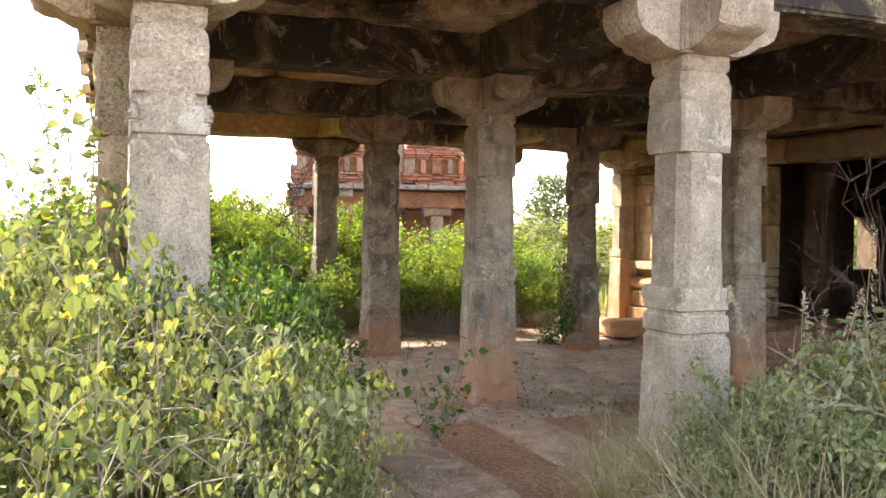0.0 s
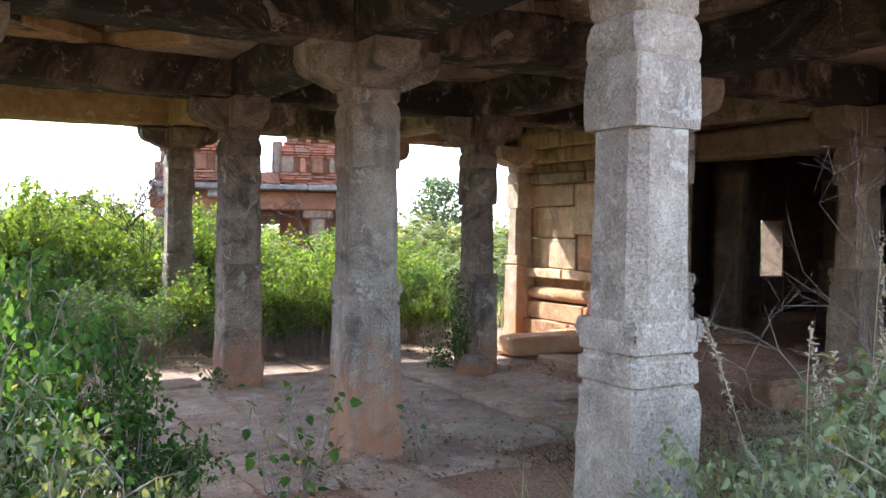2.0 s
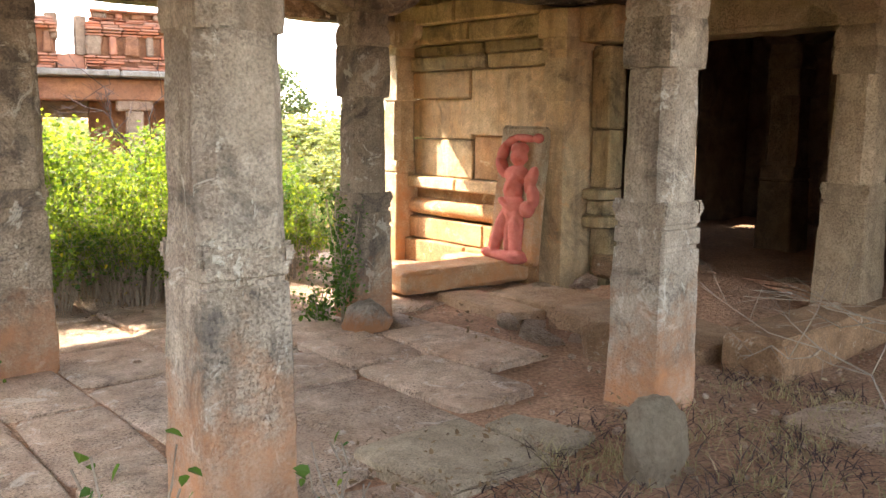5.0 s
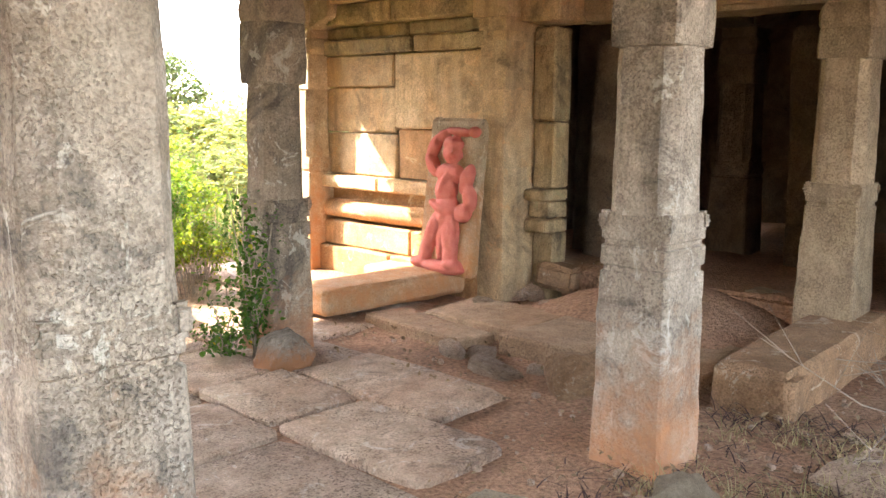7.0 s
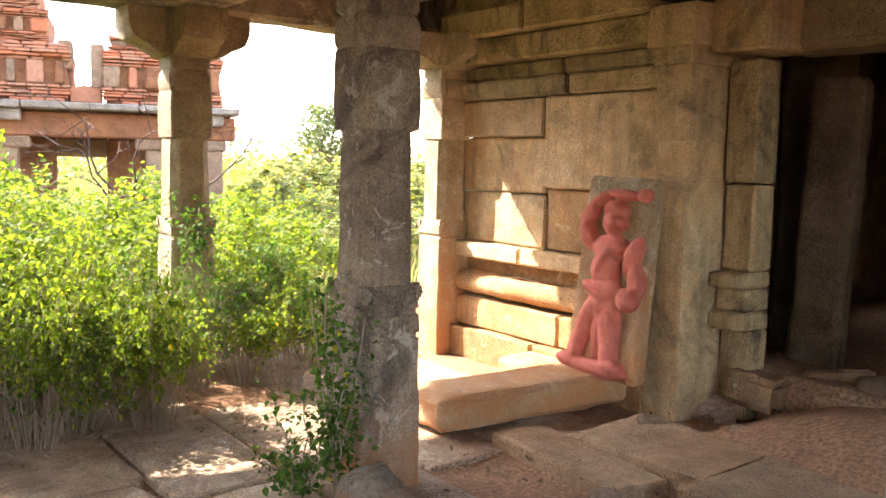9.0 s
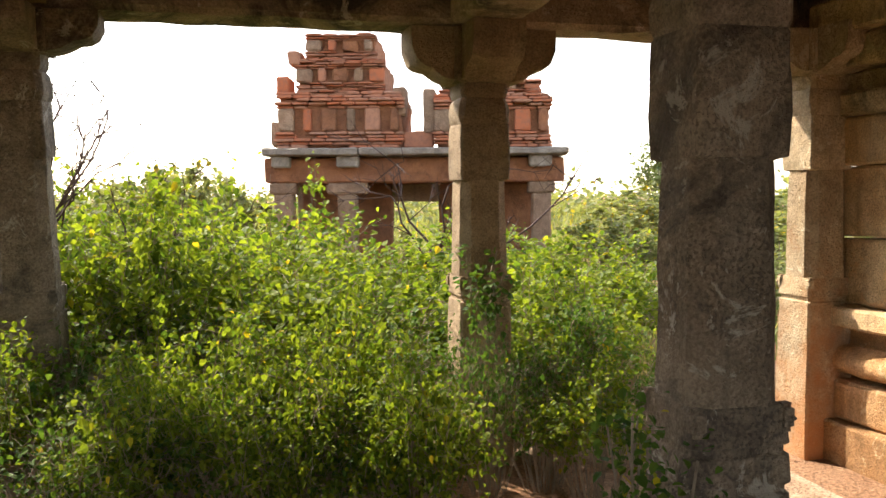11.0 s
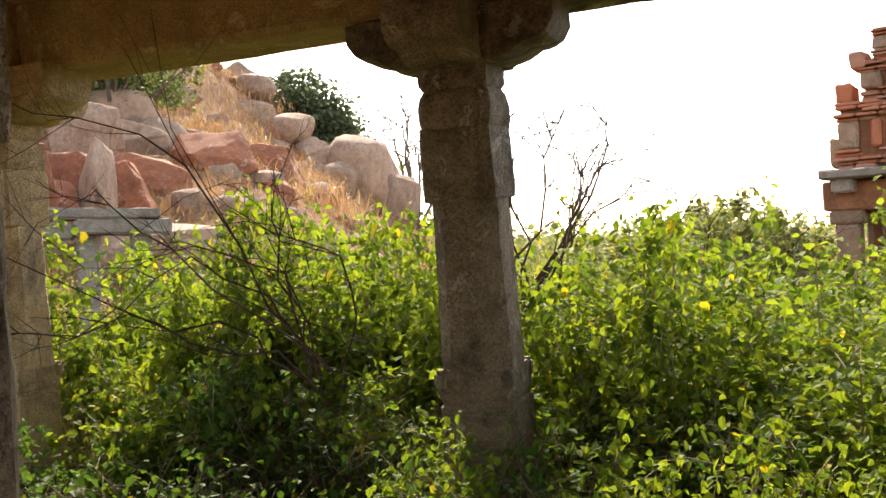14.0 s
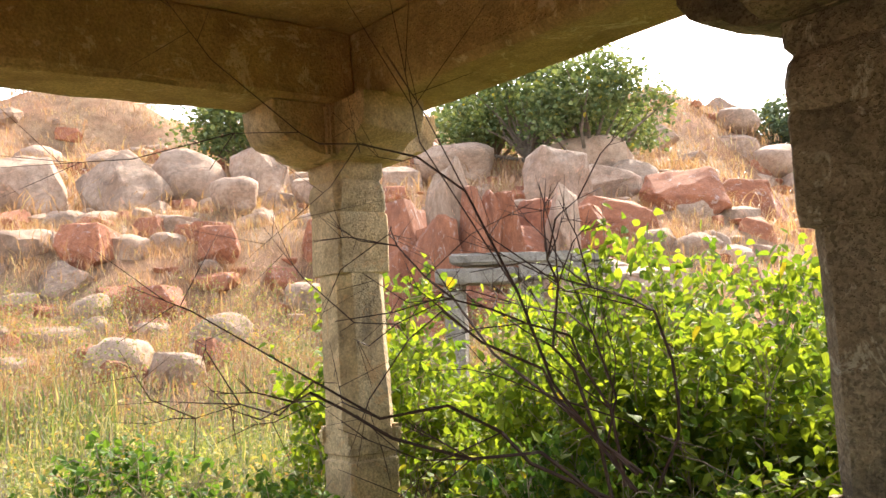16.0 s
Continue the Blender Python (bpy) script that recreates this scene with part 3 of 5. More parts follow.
def courses():
    wall = thing("wall_east", uvpose(4.5, 0.0), "cream and orange stained wall of large carved stone blocks", "wall", kind="structure")

    def block(v0, v1, z0, z1, out=0.0, back=0.45, seed=0.0, mat=WALL_CREAM, name="stone_block"):
        vs, fs = rough_box(back + out, v1 - v0 - 0.009, z1 - z0 - 0.008, 0.09, 0.009, seed + v0 + z0, 0.007, chip=0.012)
        return part(name, mesh_of(name, vs, fs, mat), wall, m=Matrix.Translation(((back - out) / 2, (v0 + v1) / 2, z0)))

    # plinth: footing, flat course, torus, recess, ledge
    block(2.67, 3.7, -0.1, 0.24, 0.16, mat=WALL_ORANGE); block(3.7, 4.75, -0.1, 0.24, 0.17, mat=WALL_ORANGE)
    block(2.67, 3.5, 0.24, 0.47, 0.1, mat=WALL_ORANGE); block(3.5, 4.75, 0.24, 0.47, 0.1, mat=WALL_ORANGE)
    block(2.67, 4.75, 0.47, 0.78, -0.03, mat=WALL_ORANGE)
    n = 10
    vs, fs = [], []
    ring = [(-0.02 - 0.115 * math.sin(math.pi * i / n), 0.575 - 0.088 * math.cos(math.pi * i / n)) for i in range(n + 1)]
    ns = 24
    for s in range(ns + 1):
        y = 2.67 + 2.08 * s / ns
        for x, z in ring:
            d = 0.008 * nz((x, y, z), 7, 4)
            vs.append(Vector((x + 0.02 + d, y, z + d)))
    for s in range(ns):
        for i in range(n):
            a = s * (n + 1) + i
            fs.append((a, a + n + 1, a + n + 2, a + 1))
    part("torus_moulding", mesh_of("torus_moulding", vs, fs, WALL_ORANGE, True), wall)
    block(2.67, 3.9, 0.775, 0.9, 0.12); block(3.9, 4.75, 0.775, 0.9, 0.13)
    # wall face
    block(2.67, 3.75, 0.9, 1.34, 0.0, mat=WALL_ORANGE); block(3.75, 4.75, 0.9, 1.29, 0.015)
    block(2.67, 3.76, 1.34, 1.98, 0.045); block(3.77, 4.75, 1.29, 1.70, 0.005); block(3.76, 4.75, 1.70, 1.98, 0.05)
    # cornice steps
    for i, (z0, z1, out) in enumerate(((1.98, 2.12, 0.08), (2.12, 2.24, 0.02), (2.24, 2.42, 0.15), (2.42, 2.62, 0.24), (2.62, 2.85, 0.1))):
        block(2.68, 3.5 + 0.1 * i, z0, z1, out, mat=CORNICE); block(3.5 + 0.1 * i, 4.75, z0, z1, out + 0.008, mat=CORNICE)
    # pilaster at the doorway's edge: foot block, chamfered shaft, head block and bracket
    for z0, z1, out, half, ch, name in ((0.0, 1.06, 0.15, 0.125, 0.012, "pilaster_block"), (1.055, 1.66, 0.135, 0.112, 0.035, "pilaster_shaft"), (1.655, 2.02, 0.15, 0.125, 0.012, "pilaster_block"), (2.015, 2.1, 0.135, 0.112, 0.02, "pilaster_neck"), (2.095, 2.2, 0.165, 0.135, 0.02, "pilaster_neck"), (2.195, 2.43, 0.2, 0.17, 0.02, "pilaster_bracket")):
        d = (0.3 + out) / 2
        vs, fs = loft([(z0, 1.0, ch), (z0 + 0.012, 1.0, ch), (z1 - 0.012, 1.0, ch), (z1, 0.995, ch)], amp=0.02, seed=z0 * 9)
        part(name, mesh_of(name, [Vector((p.x * d, p.y * half, p.z)) for p in vs], fs, WALL_CREAM), wall, m=Matrix.Translation((0.3 - d, 2.545, 0)))
    for z0, z1, o in ((0.0, 0.55, -0.22), (0.55, 0.66, -0.1), (0.66, 0.8, -0.16), (0.8, 0.9, -0.08), (0.9, 1.42, -0.2), (1.42, 2.14, -0.18)):
        block(2.2, 2.415, z0, z1, o, back=0.4, mat=CORNICE)
    block(2.0, 2.39, 2.15, 2.45, 0.05, back=0.4, name="lintel_end")
    # lettering scratched on the wall: plain bars
    rnd = random.Random(3)
    for i in range(7):
        w = rough_box(0.006, 0.012, 0.1 + 0.05 * rnd.random(), 0.03, 0.001, i, 0.001)
        part("scratched_mark", mesh_of("scratched_mark", *w, GRANITE_WARM), wall, m=pose(-0.036, 3.25 + 0.055 * i, 1.66 + 0.02 * rnd.random(), rnd.uniform(-25, 25), 0, 0))


courses()

# ---- dark hall behind the doorway ----


def hewn(name, u, v, z, size, turn, mat, label, cat, seed, rx=0, ry=0, cell=0.08, amp=0.014, rnd_=0.015, chip=0.05):
    vs, fs = rough_box(*size, cell, amp, seed, rnd_, chip=chip)
    ob = part(name, mesh_of(name, vs, fs, mat), m=uvpose(u, v, z, turn) @ pose(0, 0, 0, rx, ry, 0))
    return tagged(ob, label, cat)


def hall():
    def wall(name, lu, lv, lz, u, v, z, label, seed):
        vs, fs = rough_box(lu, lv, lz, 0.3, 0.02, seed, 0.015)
        ob = part(name, mesh_of(name, vs, fs, HALL_SHADE), m=uvpose(u, v, z))
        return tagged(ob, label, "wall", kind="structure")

    # walls, slabs and pillars in here carry the hall's shade in their colour
    n = "stone block wall of the inner hall, shade in its colour"
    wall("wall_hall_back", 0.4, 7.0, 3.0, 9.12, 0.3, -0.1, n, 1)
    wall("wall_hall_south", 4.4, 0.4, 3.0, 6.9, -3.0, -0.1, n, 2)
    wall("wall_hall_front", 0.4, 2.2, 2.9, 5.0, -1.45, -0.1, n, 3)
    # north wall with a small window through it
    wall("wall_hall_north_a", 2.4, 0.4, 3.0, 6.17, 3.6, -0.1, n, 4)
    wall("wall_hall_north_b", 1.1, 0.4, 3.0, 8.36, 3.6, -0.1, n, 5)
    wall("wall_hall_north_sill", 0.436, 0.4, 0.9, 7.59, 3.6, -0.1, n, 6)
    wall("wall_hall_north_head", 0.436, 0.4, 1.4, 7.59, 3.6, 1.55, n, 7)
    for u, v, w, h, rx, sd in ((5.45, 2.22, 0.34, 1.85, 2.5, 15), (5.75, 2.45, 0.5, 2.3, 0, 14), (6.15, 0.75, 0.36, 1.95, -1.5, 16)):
        hewn("upright_slab", u, v, 0.22, (0.16, w, h), 4, HALL_SHADE, "upright stone slab in the unlit hall, shade in its colour", "stone slab", sd, rx=rx)
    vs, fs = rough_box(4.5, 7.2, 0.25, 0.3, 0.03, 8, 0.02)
    tagged(part("ceiling_hall", mesh_of("ceiling_hall", vs, fs, HALL_SHADE), m=uvpose(7.12, 0.25, 2.88)), "stone slab ceiling of the inner hall, shade in its colour", "ceiling", kind="structure")
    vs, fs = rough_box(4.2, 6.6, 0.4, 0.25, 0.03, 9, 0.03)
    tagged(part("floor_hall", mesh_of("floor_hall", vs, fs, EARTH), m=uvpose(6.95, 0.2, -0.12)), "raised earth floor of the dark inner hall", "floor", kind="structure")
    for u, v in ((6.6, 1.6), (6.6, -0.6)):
        pillar(u, v, HALL_SHADE, "granite pillar in the unlit hall, shade in its colour", z0=0.27, seed=u * 9 + v, size=1.05)
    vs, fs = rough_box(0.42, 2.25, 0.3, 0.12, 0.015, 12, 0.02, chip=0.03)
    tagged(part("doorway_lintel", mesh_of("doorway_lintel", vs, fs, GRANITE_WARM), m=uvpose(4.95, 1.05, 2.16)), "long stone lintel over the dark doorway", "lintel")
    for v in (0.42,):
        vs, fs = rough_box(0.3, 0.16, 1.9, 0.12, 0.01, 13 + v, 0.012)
        tagged(part("door_jamb", mesh_of("door_jamb", vs, fs, HALL_SHADE), m=uvpose(5.55, v, 0.26)), "upright stone door jamb, shade in its colour", "door jamb")


hall()

# ---- bushes ----


def bush_parts(seed, radius, height, stems, leaves, size, leaf_mat, twig_mat=TWIG, droop=0.35, narrow=1.0, base_r=0.012, low=0.25):
    """Stems that spread from one root, forked twigs, and leaves along their outer part."""
    rng = np.random.default_rng(seed)
    lines, pts = [], []
    for s in range(stems):
        a, r = rng.uniform(0, 6.283), radius * math.sqrt(rng.uniform(0.02, 1))
        tip = Vector((math.cos(a) * r, math.sin(a) * r, height * (1 - 0.45 * (r / radius) ** 2) * rng.uniform(0.7, 1.1)))
        root = Vector((math.cos(a) * 0.25 * r, math.sin(a) * 0.25 * r, -0.05))
        bend = Vector(rng.normal(0, 0.08 * radius, 3))
        line = []
        for k in range(7):
            f = k / 6
            p = root.lerp(tip, f) + bend * math.sin(f * 3.1416) + Vector((0, 0, 0.18 * height * math.sin(f * 3.1416)))
            line.append((p, base_r * (1 - 0.85 * f)))
        lines.append(line)
        for tw in range(6):
            f = rng.uniform(low, 0.98)
            i = min(5, int(f * 6))
            p0 = line[i][0].lerp(line[i + 1][0], f * 6 - i)
            d = Vector((rng.normal(0, 1), rng.normal(0, 1), rng.normal(0.35, 0.6))).normalized() * rng.uniform(0.12, 0.34)
            p1 = p0 + d
            lines.append([(p0, base_r * 0.4), (p0.lerp(p1, 0.5) + Vector((0, 0, 0.02)), base_r * 0.3), (p1, base_r * 0.12)])
            for q in range(max(1, leaves // (stems * 6))):
                g = rng.uniform(0.15, 1.1)
                pts.append(tuple(p0.lerp(p1, g) + Vector(rng.normal(0, 0.035, 3))))
    sizes = size * rng.uniform(0.55, 1.25, len(pts))
    return mesh_of("twig_tangle", *tubes(lines, 4), twig_mat), leaf_mesh("leaves", pts, sizes, rng, leaf_mat, droop, narrow)


def make_bush(seed, radius, height, stems, leaves, size, mat, label, name="bush", **kw):
    ob = thing(name, Matrix.Identity(4), label, "bush", "wild bushes")
    st, lf = bush_parts(seed, radius, height, stems, leaves, size, mat, **kw)
    tagged(part("twig_tangle", st, ob), kind="stuff")
    tagged(part("leaves", lf, ob), kind="stuff")
    return ob


def plant(proto, spots, seed=0, first=True):
    """The prototype takes the first spot, copies the others: (x, y, scale, height scale)."""
    rnd = random.Random(seed)
    for i, (x, y, s, h) in enumerate(spots):
        m = Matrix.Translation((x, y, hill(x, y) - 0.02)) @ pose(0, 0, 0, 0, 0, rnd.uniform(0, 360)) @ Matrix.Diagonal((s, s, h, 1))
        if i == 0 and first:
            proto.matrix_basis = m
        else:
            o = copy_thing(proto, Matrix.Identity(4))
            o.matrix_basis = m


def polar_spot(az, d, s, h):
    """A spot seen from the far corner of the hall, by bearing and distance."""
    return 0.2 - d * math.sin(radians(az)), 9.7 + d * math.cos(radians(az)), s, h


def spots_uv(rows):
    out = []
    for u, v, s, h in rows:
        p = uv(u, v)
        out.append((p.x, p.y, s, h))
    return out


B1 = make_bush(1, 0.75, 1.45, 36, 3700, 0.058, LEAF_SUN, "bright yellow-green leafy bush in sunshine", base_r=0.009, low=0.5)
B2 = make_bush(2, 0.7, 1.35, 36, 2900, 0.054, LEAF_SUN, "sunlit green bush with many thin stems", base_r=0.007, low=0.45)
B3 = make_bush(3, 0.75, 1.4, 28, 3000, 0.06, LEAF_SHADE, "green leafy bush with shade put into its leaf colour")
B4 = make_bush(4, 0.7, 1.4, 34, 4200, 0.05, LEAF_DRY, "yellowing leafy bush beside the path", base_r=0.008, droop=0.7)
court1 = [(-1.1, 5.9, 1.0, 1.0), (0.2, 6.0, 1.0, .95), (1.2, 5.7, .95, .85), (2.0, 6.4, 1.0, .9), (3.1, 5.9, .9, .8), (-2.2, 6.6, 1.0, 1.05), (0.9, 7.2, 1.1, 1.1), (-0.4, 7.4, 1.1, 1.1), (3.0, 7.4, 1.1, .95), (-3.2, 7.8, 1.2, 1.1), (1.8, 8.4, 1.2, 1.05), (-1.6, 8.6, 1.2, 1.15), (4.4, 8.0, 1.1, .9), (0.2, 9.6, 1.3, 1.1), (3.6, 9.6, 1.3, 1.0), (-3.0, 10.2, 1.3, 1.1)]
court2 = [(-0.5, 5.55, .8, .8), (0.7, 5.45, .8, .75), (1.75, 5.5, .75, .7), (2.75, 5.4, .7, .7), (3.5, 6.6, .9, .85), (-1.7, 5.4, .9, .95), (0.4, 6.7, 1.0, 1.0), (1.5, 7.6, 1.1, 1.05), (-1.1, 7.0, 1.0, 1.1), (-2.5, 8.8, 1.2, 1.1), (2.4, 9.2, 1.2, 1.0), (-0.7, 10.6, 1.3, 1.1), (1.4, 10.8, 1.3, 1.1), (5.2, 9.4, 1.2, .9), (4.9, 11.5, 1.4, 1.0)]
plant(B1, spots_uv(court1), 1)
plant(B2, spots_uv(court2 + [(1.7, 4.05, .55, .62), (1.35, 4.5, .65, .75), (0.0, 4.5, .65, .75), (2.75, 4.3, .5, .6), (1.15, 3.85, .5, .75), (1.72, 3.78, .48, .75), (0.55, 3.98, .5, .7), (1.45, 4.25, .6, .85), (0.9, 4.35, .6, .85)]), 2)
west = [(-3.0, -0.7, .7, .85), (-3.0, 0.3, .8, .9), (7.7, 4.7, .9, 1.2), (8.6, 4.9, .9, 1.2), (9.2, 6.2, 1.2, 1.3), (7.2, 6.4, 1.0, 1.2), (7.6, 4.4, .7, 1.1), (-2.9, 0.9, .85, .95), (-3.3, 1.8, .9, 1.0), (-3.5, 3.0, .9, 1.0), (-2.3, 3.3, .7, .7), (-2.0, 4.5, .6, .75), (-1.3, 5.1, .6, .85), (-3.4, 4.3, .8, .8), (-4.2, 2.2, 1.1, 1.1), (-3.1, -0.4, .8, 1.0), (3.0, 5.15, .55, .7), (1.4, 5.1, .5, .55), (0.6, 5.15, .45, .5)]
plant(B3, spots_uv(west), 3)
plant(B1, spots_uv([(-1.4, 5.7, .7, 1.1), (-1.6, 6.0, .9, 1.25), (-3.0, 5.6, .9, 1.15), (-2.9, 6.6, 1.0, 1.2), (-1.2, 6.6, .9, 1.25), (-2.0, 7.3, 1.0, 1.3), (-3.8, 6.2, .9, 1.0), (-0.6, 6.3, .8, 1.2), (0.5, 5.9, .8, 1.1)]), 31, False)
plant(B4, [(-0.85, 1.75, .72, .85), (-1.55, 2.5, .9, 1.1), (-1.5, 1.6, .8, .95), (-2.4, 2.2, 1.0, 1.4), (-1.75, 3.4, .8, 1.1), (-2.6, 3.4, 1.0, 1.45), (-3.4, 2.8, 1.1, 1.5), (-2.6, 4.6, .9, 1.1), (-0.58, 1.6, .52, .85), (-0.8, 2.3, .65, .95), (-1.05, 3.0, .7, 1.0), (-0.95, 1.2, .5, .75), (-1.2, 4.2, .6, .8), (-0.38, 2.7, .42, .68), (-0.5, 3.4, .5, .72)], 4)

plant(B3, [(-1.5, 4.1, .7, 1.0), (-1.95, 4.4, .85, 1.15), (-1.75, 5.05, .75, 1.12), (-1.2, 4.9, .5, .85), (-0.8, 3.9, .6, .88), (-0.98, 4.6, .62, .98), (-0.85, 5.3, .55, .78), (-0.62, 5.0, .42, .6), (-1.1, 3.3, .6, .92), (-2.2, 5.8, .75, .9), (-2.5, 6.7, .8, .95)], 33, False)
field = [polar_spot(a, d, s, h) for a, d, s, h in ((96, 3.9, .8, .5), (90, 4.3, .8, .5), (101, 3.6, .7, .5), (84, 4.6, .8, .45), (78, 4.9, .7, .45), (93, 5.2, .9, .5), (105, 4.4, .9, .6), (87, 5.6, .8, .45), (81, 5.9, .8, .45))]
plant(B3, field[::2], 51, False)
plant(B2, field[1::2], 52, False)
B8 = make_bush(8, 0.28, 2.0, 7, 420, 0.07, LEAF_SUN, "tall sunlit leafy shoots above the bushes", name="leafy_shoots", base_r=0.006, low=0.3)
plant(B8, spots_uv([(-0.9, 6.6, 1, 1.0), (0.5, 7.2, 1, 1.05), (1.3, 6.2, 1, .9), (-1.9, 6.5, 1, 1.05), (2.8, 7.0, 1, .9), (-0.2, 8.0, 1, 1.15), (1.0, 8.8, 1, 1.2), (-2.6, 7.8, 1, 1.15), (0.1, 6.1, .9, .9), (3.4, 8.2, 1, 1.0), (-3.2, 7.0, 1, 1.0), (1.9, 9.6, 1, 1.2)]), 8)

# ---- more of the growth ----
B5 = make_bush(5, 0.6, 1.15, 24, 2600, 0.055, LEAF_GREY, "grey-green weedy shrub with small leaves", droop=0.5, narrow=0.8, base_r=0.006)
plant(B5, [(1.25, 3.75, .55, .72), (1.5, 3.4, .6, .75), (1.08, 3.35, .35, .5), (1.75, 3.9, .6, .8), (1.6, 2.45, .6, .7), (2.1, 2.6, .8, .9), (1.35, 3.6, .4, .6), (2.6, 3.6, 1.0, 1.15), (-0.5, 2.75, .6, .95), (-0.42, 2.15, .45, .85), (-0.85, 3.6, .7, 1.0), (-0.7, 4.3, .6, .6), (1.75, 2.9, .8, .85), (2.2, 3.4, 1.0, 1.05), (1.65, 3.55, .7, .8), (2.7, 3.0, 1.1, 1.0), (2.5, 4.3, 1.0, 1.05), (3.2, 3.8, 1.2, 1.15), (1.95, 4.7, .6, .6), (3.2, 5.0, 1.0, .9)], 5)
low_rows = [(-0.6, 4.05, .6, .62), (0.35, 4.0, .6, .62), (1.05, 4.1, .6, .66), (1.35, 4.0, .5, .6), (-0.5, 4.45, .62, .62), (0.55, 4.4, .6, .62), (1.2, 4.55, .62, .66), (1.75, 4.55, .6, .7), (2.6, 4.62, .5, .66), (3.2, 4.9, .5, .55), (0.1, 4.75, .7, .75), (-1.1, 4.4, .7, .75), (2.28, 4.62, .4, .8)]
# rows under the roof edge: their shade is put into the leaf tone
B7 = make_bush(7, 0.75, 1.3, 60, 1100, 0.055, LEAF_SHADE, "sparse shrub with shade in its leaf colour and many bare brown stems", base_r=0.006, low=0.4)
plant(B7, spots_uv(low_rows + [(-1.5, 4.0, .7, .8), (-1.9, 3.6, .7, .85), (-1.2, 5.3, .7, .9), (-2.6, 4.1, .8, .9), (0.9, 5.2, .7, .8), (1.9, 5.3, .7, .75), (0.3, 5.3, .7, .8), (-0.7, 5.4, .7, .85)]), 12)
B6 = make_bush(6, 1.5, 2.2, 40, 4200, 0.1, LEAF_HAZY, "large dull green shrub beyond the courtyard")
far_bush = [(-6.5, 24.5, 1.4, 1.1), (-5.2, 23.2, 1.1, 1.1), (-8.2, 27, 1.5, 1.1), (3.2, 19.5, .9, .5), (4.6, 22, 1.2, .6), (2.6, 24.5, 1.1, .65), (6.5, 21, 1.3, .6), (5.6, 27, 1.5, .7), (8.5, 25, 1.5, .7), (11, 24, 1.5, .7), (-11, 29, 1.6, 1.0), (3.8, 31, 1.8, .9), (8.5, 33, 2.0, .9), (14, 30, 2, 1), (-3.6, 27.5, 1.2, .7)]
plant(B6, far_bush, 6)


def grass_mesh(name, spots, blades, height, spread, mat, seed, wide=0.006, bend=0.5):
    """Tufts of thin bent blades."""
    rng = np.random.default_rng(seed)
    n = len(spots) * blades
    p = np.repeat(np.asarray(spots, float)[:, :3], blades, 0) + np.c_[rng.normal(0, spread, (n, 2)), np.zeros(n)]
    sc = np.repeat(np.asarray(spots, float)[:, 3], blades)
    az, h = rng.uniform(0, 6.283, n), height * sc * rng.uniform(0.45, 1.1, n)
    d = np.c_[np.cos(az), np.sin(az), np.zeros(n)]
    s = np.c_[-np.sin(az), np.cos(az), np.zeros(n)] * (wide * rng.uniform(0.6, 1.3, n))[:, None]
    k = (bend * rng.uniform(0.1, 1.0, n) * h)[:, None]
    up = np.c_[np.zeros(n), np.zeros(n), h]
    m = p + 0.55 * up + d * k * 0.3
    t = p + up * 0.93 + d * k
    v = np.stack([p - s, p + s, m + s * 0.8, m - s * 0.8, t], 1).reshape(-1, 3)
    f = []
    for i in range(n):
        o = i * 5
        f += [(o, o + 1, o + 2, o + 3), (o + 3, o + 2, o + 4)]
    return mesh_of(name, v.tolist(), f, mat, False)


def tufts(name, label, spots, blades, height, spread, mat, seed, **kw):
    ob = part(name, grass_mesh(name, spots, blades, height, spread, mat, seed, **kw))
    return tagged(ob, label, "grass", kind="stuff")


rg = random.Random(21)


def scatter(n, x0, x1, y0, y1, keep=lambda x, y: True):
    out = []
    while len(out) < n:
        x, y = rg.uniform(x0, x1), rg.uniform(y0, y1)
        if keep(x, y):
            out.append((x, y, hill(x, y) - 0.02, rg.uniform(0.6, 1.2)))
    return out


tufts("dry_grass", "pale dry grass round the foot of a pillar", scatter(95, 0.72, 2.2, 2.5, 4.9, lambda x, y: x > 0.75 + 0.1 * (y - 2.5)), 60, 0.5, 0.11, STRAW, 1, wide=0.0028, bend=1.5)
tufts("dry_grass_clump", "pale dry grass standing against a pillar", scatter(60, 0.8, 1.6, 3.2, 4.15), 60, 0.55, 0.1, STRAW, 11, wide=0.0028, bend=1.5)
tufts("bleached_stalks", "tangled bleached grass stalks beside the path", scatter(70, 0.85, 2.4, 2.3, 3.9, lambda x, y: x > 0.85 + 0.1 * (y - 2.3)), 34, 0.85, 0.1, STRAW, 13, wide=0.003, bend=1.2)
tufts("green_grass", "long green grass among dry stalks", scatter(70, 0.8, 3.4, 2.2, 5.2, lambda x, y: x > 0.85 + 0.15 * (y - 2.2)), 60, 0.62, 0.12, GRASS, 2, wide=0.0035, bend=1.3)
tufts("seeding_grass_stalks", "tall bleached grass stalks with seed heads", scatter(22, 1.5, 2.7, 2.8, 4.9), 5, 1.35, 0.06, STRAW, 3, wide=0.005, bend=0.25)
tufts("floor_grass", "small dry grass growing between floor stones", scatter(40, 1.5, 4.2, 5.4, 7.4), 26, 0.13, 0.05, STRAW, 4, wide=0.003, bend=1.4)


tufts("foot_grass", "tangled dry grass round a pillar's foot and a broken rock", [(*uv(rg.uniform(1.2, 3.3), rg.uniform(-1.0, -0.15)).xy, -0.02, rg.uniform(0.6, 1.3)) for _ in range(46)], 26, 0.12, 0.05, STRAW, 41, wide=0.0022, bend=2.2)
